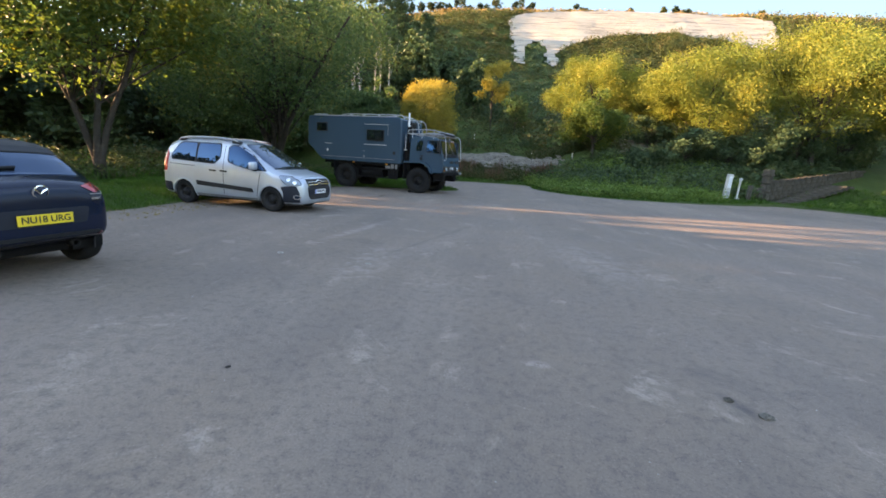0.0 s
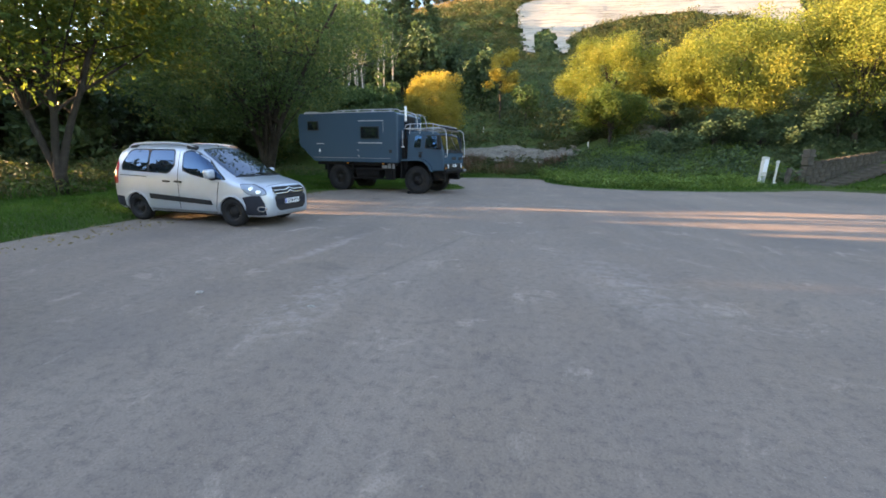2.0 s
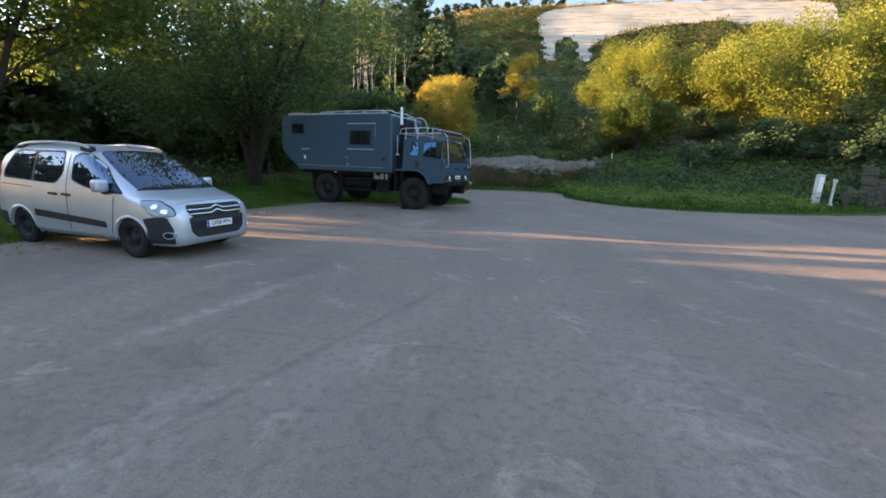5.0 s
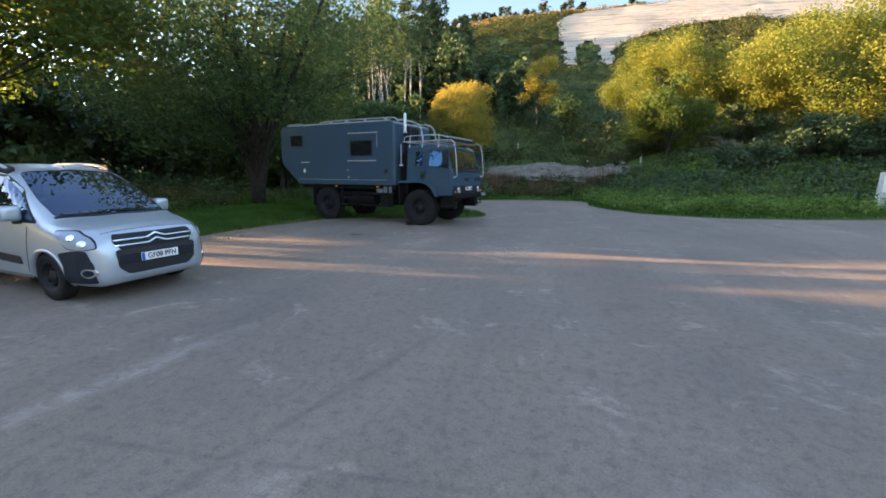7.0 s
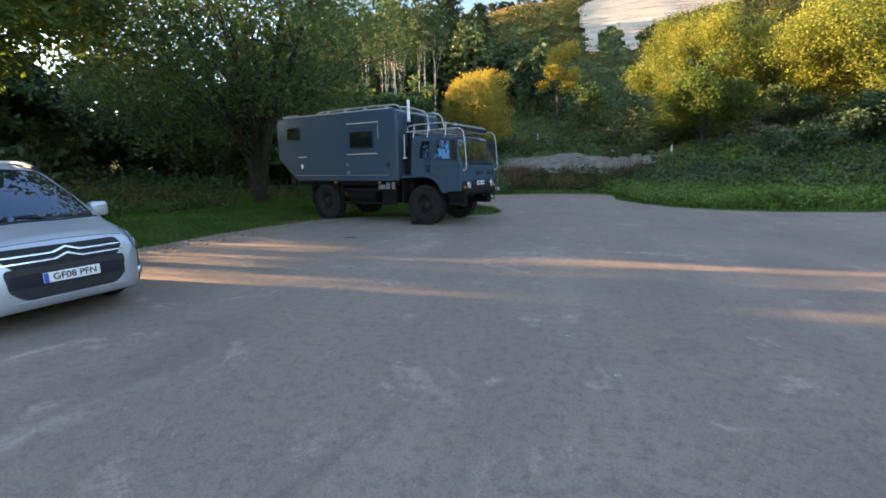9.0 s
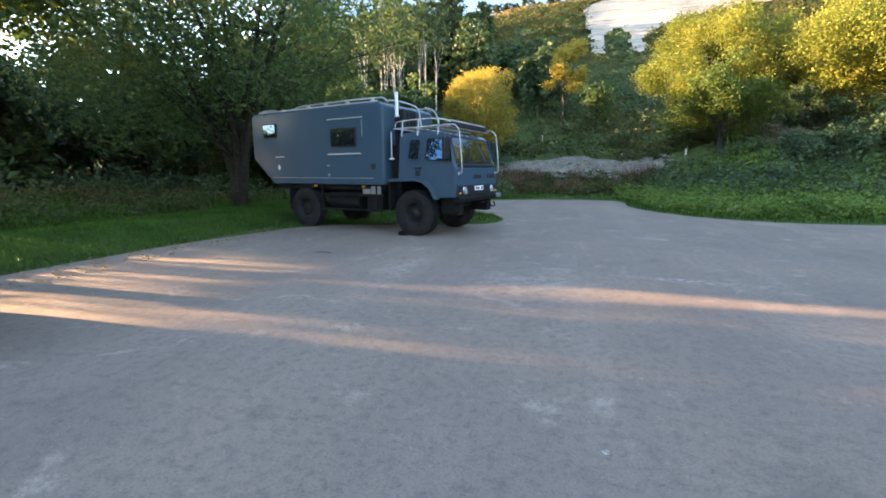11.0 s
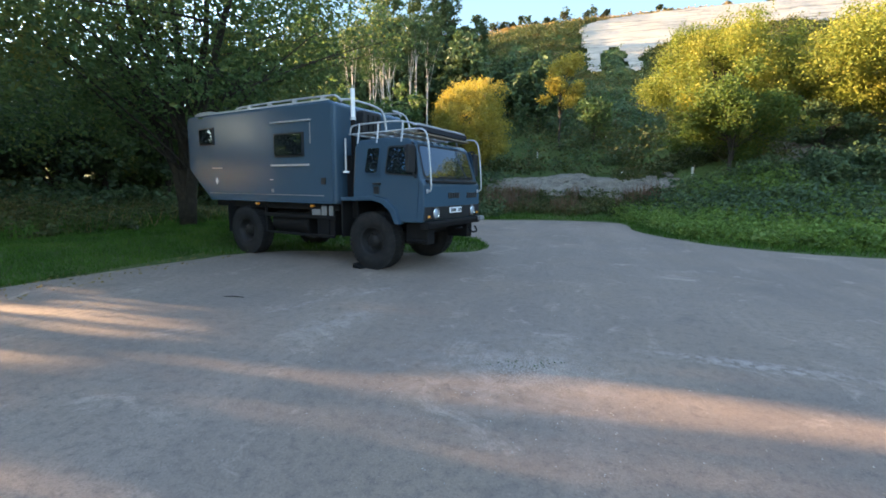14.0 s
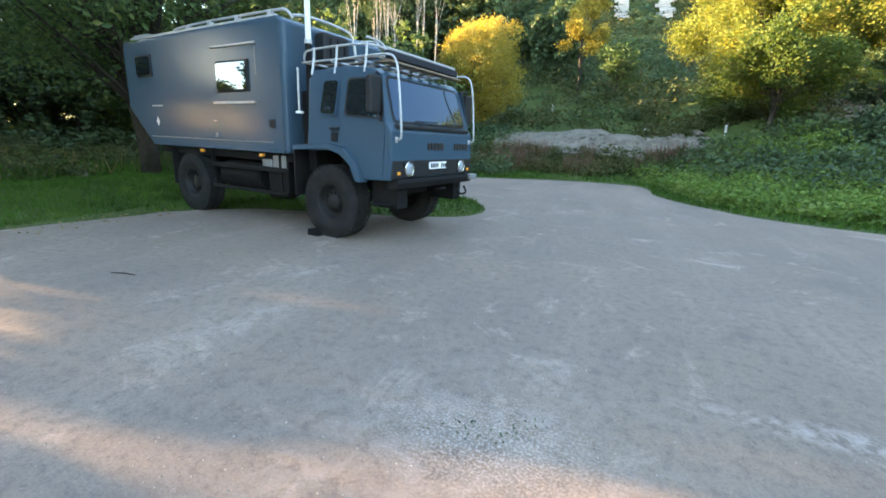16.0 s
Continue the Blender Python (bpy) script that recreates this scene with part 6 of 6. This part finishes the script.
def build_growth():
    rng = np.random.default_rng(91)
    # mown verge
    p = scatter(rng, 110000, -14.5, -8.6, 3, 27)
    p = p[lot_gap(p, 0.03)]
    blades(rng, p, 0.085, 0.007, M_GRASS, "verge_grass", "short bright green grass on the verge")
    p = scatter(rng, 26000, -8.6, -1.9, 19.5, 36)
    p = p[lot_gap(p, 0.02)]
    blades(rng, p, 0.10, 0.010, M_GRASS, "verge_grass", "short green grass by the truck")
    p = scatter(rng, 60000, -8, 26, 24, 37)
    p = p[lot_gap(p, 0.03)]
    p = p[height(p[:, 0], p[:, 1]) < 1.3]
    blades(rng, p, 0.16, 0.014, M_GRASS, "bank_grass", "green grass along the foot of the bank")
    # rough grass and brambles beyond the verge
    p = scatter(rng, 38000, -30, -13.2, 6, 33)
    p = p[vnoise(p[:, 0] * 0.5, p[:, 1] * 0.5, 6) > 0.25]
    blades(rng, p, 0.42, 0.012, M_GRASS, "rough_grass", "long rough grass beyond the verge", 0.45)
    p = scatter(rng, 6000, -30, -13.6, 6, 33)
    p = p[vnoise(p[:, 0] * 0.4, p[:, 1] * 0.4, 16) > 0.6]
    blades(rng, p, 0.6, 0.012, M_DRY, "dry_grass", "dry pale grass stems in the rough grass", 0.3)
    p = scatter(rng, 900, -27, -13.4, 10, 33)
    p = p[vnoise(p[:, 0] * 0.3, p[:, 1] * 0.3, 12) > 0.3]
    bush_field("bramble_patch", rng, p, rng.uniform(0.35, 0.85, len(p)), 120, 0.12, M_SCRUB, "low brambles and nettles in the rough grass", 0.9)
    p = scatter(rng, 900, -44, -22, 13.5, 40)
    bush_field("wood_undergrowth", rng, p, rng.uniform(0.8, 1.6, len(p)), 90, 0.28, M_LEAF_DARK, "dark undergrowth at the edge of the wood", 1.2)
    # bank to the right of the track
    p = scatter(rng, 1500, 2.2, 17, 25, 36)
    p = p[lot_gap(p, 0.9) & ~((p[:, 0] > 13.8) & (p[:, 1] < 31.5))]
    bush_field("bramble_bank", rng, p, rng.uniform(0.25, 0.8, len(p)), 102, 0.13, M_BRAMBLE, "leafy green brambles and nettles on the bank", 0.85)
    p = scatter(rng, 500, 4, 28, 30, 37)
    p = p[lot_gap(p, 2.5) & ~((p[:, 0] > 17) & (p[:, 0] < 28) & (p[:, 1] < 33 + (p[:, 0] - 17) * 0.4))]
    bush_field("undergrowth", rng, p, rng.uniform(0.5, 1.0, len(p)), 90, 0.2, M_LEAF_DARK, "dark undergrowth beneath the trees", 1.0)
    p = scatter(rng, 620, 18, 36, 30.5, 42)
    p = p[lot_gap(p, 1.2) & (p[:, 1] > 32.6 + (p[:, 0] - 18.4) * 0.52)]
    bush_field("bank_scrub", rng, p, rng.uniform(0.4, 0.9, len(p)), 84, 0.19, M_LEAF_DARK, "dark scrub on the bank above the stone wall", 1.1)
    p = scatter(rng, 260, 20, 36, 24, 34)
    p = p[lot_gap(p, 1.6) & (p[:, 1] < 28.2 + (p[:, 0] - 18.4) * 0.52)]
    bush_field("bank_weeds", rng, p, rng.uniform(0.15, 0.4, len(p)), 66, 0.13, M_BRAMBLE, "low green weeds on the grass beside the steps", 0.8)
    # red-brown dock along the foot of the rubble
    p = scatter(rng, 5200, -6.5, 4.5, 35.4, 37.2)
    p = p[vnoise(p[:, 0] * 1.3, p[:, 1] * 1.3, 40) > 0.55]
    blades(rng, p, 0.8, 0.016, M_DOCK, "dock_stems", "dead red-brown dock stems below the rubble", 0.12)
    p = scatter(rng, 420, -8, 5, 35.2, 37.4)
    bush_field("bank_weeds", rng, p, rng.uniform(0.25, 0.5, len(p)), 60, 0.14, M_SCRUB, "weeds along the foot of the rubble", 1.2)
    p = scatter(rng, 300, -14, -4, 34, 40)
    bush_field("bank_weeds", rng, p, rng.uniform(0.4, 0.8, len(p)), 72, 0.18, M_LEAF_DARK, "dark weeds behind the truck", 1.1)
    p = scatter(rng, 240, 2.5, 11, 38.6, 43)
    bush_field("bank_weeds", rng, p, rng.uniform(0.3, 0.7, len(p)), 66, 0.18, M_SCRUB, "dull green weeds behind the rubble", 1.1)
    # fallen leaves on the tarmac edge and a few grit stones
    p = scatter(rng, 700, -9, -7.6, 4, 20)
    d = np.stack([p[:, 0], p[:, 1], np.full(len(p), 0.012)], 1)
    v, f = leaves(rng, d, 0.07, np.array([0.05, 0.05, 0.004]), 0, 1)
    v[:, 2] = np.clip(v[:, 2], 0.004, 0.03)
    tagged(new("fallen_leaves", mesh_np("fallen_leaves", v, f, M_DRY)), "fallen dry leaves along the edge of the tarmac", "leaves", kind="stuff")
    p = np.vstack([scatter(rng, 500, -6, 8, 0.5, 22), rng.normal((-0.6, 15.0), (1.1, 0.8), (400, 2))])
    d = np.stack([p[:, 0], p[:, 1], np.full(len(p), 0.004)], 1)
    k = len(d)
    s = rng.uniform(0.003, 0.007, (k, 1))
    off = np.array([(-1, -1, 0), (1, -1, 0), (0, 1, 0), (0, 0, 1.1)])
    v = (d[:, None] + off[None] * s[:, None] * rng.uniform(0.7, 1.3, (k, 4, 1))).reshape(-1, 3)
    i = np.arange(k)[:, None] * 4
    tri = np.concatenate([i + [0, 1, 3], i + [1, 2, 3], i + [2, 0, 3]], 0)
    tagged(new("loose_grit", mesh_np("loose_grit", v, tri, M_CHALK)), "loose pale grit scattered on the tarmac", "grit", kind="stuff")

    p = np.vstack([rng.normal((-0.5, 15.37), (0.16, 0.06), (45, 2)), rng.normal((-0.2, 15.5), (0.1, 0.04), (14, 2))])
    blades(rng, p, 0.018, 0.005, M_LEAF_DARK, "tarmac_weeds", "small dark weeds growing through the worn tarmac", 0.6)


build_growth()


# ---- posts, steps and wall ----
def build_posts():
    sign = thing("marker_stone", pose(14.92, 29.7, 0.2, 0, 3.5, 26), "leaning pale painted marker post with a faded notice", "marker post")
    part("post", rbox(-0.21, 0.21, -0.09, 0.09, -0.1, 1.64, 0.03, 2), M_WHITE_POST, sign)
    part("notice", rbox(-0.14, 0.14, -0.105, -0.085, 0.14, 0.52, 0.006), M_SIGN_GREY, sign)
    part("notice", rbox(-0.16, 0.16, -0.105, -0.085, 0.75, 1.5, 0.006), M_PLATE, sign)
    post = thing("finger_post", pose(15.6, 29.65, 0.2, 0, 2.5, 20), "slim white wooden waymark post with a cap", "post")
    part("shaft", rbox(-0.045, 0.045, -0.045, 0.045, -0.1, 1.4, 0.012), M_WHITE_POST, post)
    part("cap", rbox(-0.075, 0.075, -0.075, 0.075, 1.26, 1.42, 0.02), M_WHITE_POST, post)
    part("foot", rbox(-0.10, 0.10, -0.10, 0.10, -0.1, 0.16, 0.02), M_WHITE_POST, post)
    old = thing("stone_post", pose(16.3, 29.7, 0.15, 0, 4, 12), "short rough stone post beside the steps", "post")
    bm = rbox(-0.11, 0.11, -0.10, 0.10, -0.1, 1.05, 0.04, 2)
    bmesh.ops.subdivide_edges(bm, edges=bm.edges[:], cuts=2, use_grid_fill=True)
    for v in bm.verts:
        v.co += Vector(noise.noise_vector(v.co * 4)) * 0.03
    part("shaft", bm, M_STONE, old)


def rough_block(rng, sx, sy, sz):
    bm = rbox(-sx / 2, sx / 2, -sy / 2, sy / 2, 0, sz, min(sx, sy, sz) * 0.12, 1)
    for v in bm.verts:
        v.co += Vector(rng.normal(0, 0.008, 3))
    me = bpy.data.meshes.new("stone_block")
    bm.to_mesh(me)
    bm.free()
    me.materials.append(M_STONE)
    return me


WALL_AT, WALL_YAW = (18.05, 31.05), 27.5


def build_wall_and_steps():
    rng = np.random.default_rng(17)
    wall = new("wall_stone")
    wall.matrix_world = pose(*WALL_AT, 0.3, 0, 0, WALL_YAW)
    tagged(wall, "low weathered stone wall beside the steps", "wall", kind="structure")
    meshes = [rough_block(rng, w, 0.42, 0.27) for w in (0.42, 0.52, 0.62, 0.36)]
    widths = (0.42, 0.52, 0.62, 0.36)
    core = rbox(0.35, 10.4, -0.16, 0.16, -0.3, 1.10, 0.02)
    for v in core.verts:
        v.co.z += v.co.x * 0.12
    part("wall_core", core, M_STONE, wall)
    for row in range(4):
        x = 0.3 + (row % 2) * 0.18
        while x < 10.2:
            k = int(rng.integers(0, 4))
            ob = under(new("stone", meshes[k]), wall)
            ob.matrix_basis = pose(x + widths[k] / 2, 0, -0.02 + row * 0.285 + x * 0.12)
            x += widths[k] + 0.025
    x = 0.3
    while x < 10.2:
        ob = under(new("coping", meshes[2]), wall)
        ob.matrix_basis = pose(x + 0.31, 0, 1.125 + x * 0.12) @ Matrix.Diagonal((1, 1.15, 0.45, 1))
        x += 0.645
    pier = thing("stone_pier", pose(*WALL_AT, 0.3, 0, 0, WALL_YAW), "square weathered stone pier with a flat cap", "pier")
    for i, (w, h) in enumerate(((0.50, 0.57), (0.46, 0.57), (0.48, 0.57))):
        ob = under(new("block", rough_block(rng, w, w, h - 0.02)), pier)
        ob.matrix_basis = pose(0, 0, -0.1 + i * 0.57)
    ob = under(new("cap", rough_block(rng, 0.56, 0.56, 0.12)), pier)
    ob.matrix_basis = pose(0, 0, 1.60)
    ob = under(new("block", rough_block(rng, 0.48, 0.48, 0.3)), pier)
    ob.matrix_basis = pose(0, 0, 1.715)
    low = thing("stone_block_end", pose(17.45, 30.8, 0.3, 0, 0, WALL_YAW), "low stone block at the end of the wall", "stone")
    ob = under(new("block", rough_block(rng, 0.5, 0.6, 0.75)), low)
    steps = thing("stone_steps", pose(*WALL_AT, 0.0, 0, 0, WALL_YAW), "worn stone steps climbing beside the wall", "steps")
    for i in range(11):
        ob = under(new("step", rough_block(rng, 0.8, 1.35, 0.17)), steps)
        ob.matrix_basis = pose(0.1 + i * 0.6, -1.05, -0.03 + i * 0.14)


build_posts()
build_wall_and_steps()


def build_small():
    for i, (x, y) in enumerate(((2.47, 50.9), (-2.94, 47.8), (2.91, 41.3), (6.1, 37.65))):
        st = thing("tree_guard", pose(x, y, float(height(x, y)), 0, 2 * (i % 3 - 1), 0), "pale plastic tube guard round a young tree", "tree guard", "tree guards on the slope")
        part("tube", from_arrays(*tube([(0, 0, -0.1), (0, 0, 0.6)], [0.05, 0.05], 10)), M_WHITE_POST, st)
        part("stake", rbox(0.05, 0.085, -0.018, 0.018, -0.1, 0.72, 0.004), M_SLAT, st)
    rng = np.random.default_rng(3)
    for x, y, l in ((-16.4, 21.9, 0.9), (-13.9, 21.7, 1.1)):
        ob = thing("fallen_log", pose(x, y, float(height(x, y)) + 0.08, 0, 0, rng.uniform(-15, 15)), "pale weathered log lying on the grass", "log")
        part("log", from_arrays(*tube([(-l / 2, 0, 0), (0, 0.03, 0.01), (l / 2, 0, 0)], [0.08, 0.09, 0.07], 9)), M_BIRCH, ob)
    for x, y, s, m in ((1.5, 2.43, 0.05, M_STONE), (0.62, 10.75, 0.035, M_CHALK), (-3.6, 5.58, 0.06, M_CHALK), (-2.11, 5.39, 0.05, M_CHALK), (0.24, 11.49, 0.03, M_CHALK), (-2.18, 2.06, 0.025, M_BARK), (1.65, 2.25, 0.06, M_RUBBLE)):
        me = stone_mesh(rng, "pebble", s, m)
        ob = new("pebble", me)
        ob.matrix_world = pose(x, y, s * 0.12, 0, 0, rng.uniform(0, 360)) @ Matrix.Diagonal((1, 1, 0.45, 1))
        tagged(ob, "small flat stone lying on the tarmac", "stone", "pebbles on the tarmac")
    tw = thing("twig", pose(-4.88, 16.51, 0.008, 0, 0, 8), "thin dead twig lying on the tarmac", "twig")
    part("stem", from_arrays(*tube([(-0.16, 0, 0), (0, 0.015, 0.004), (0.16, 0.0, 0)], [0.005, 0.008, 0.004], 6)), M_BARK, tw)


build_small()
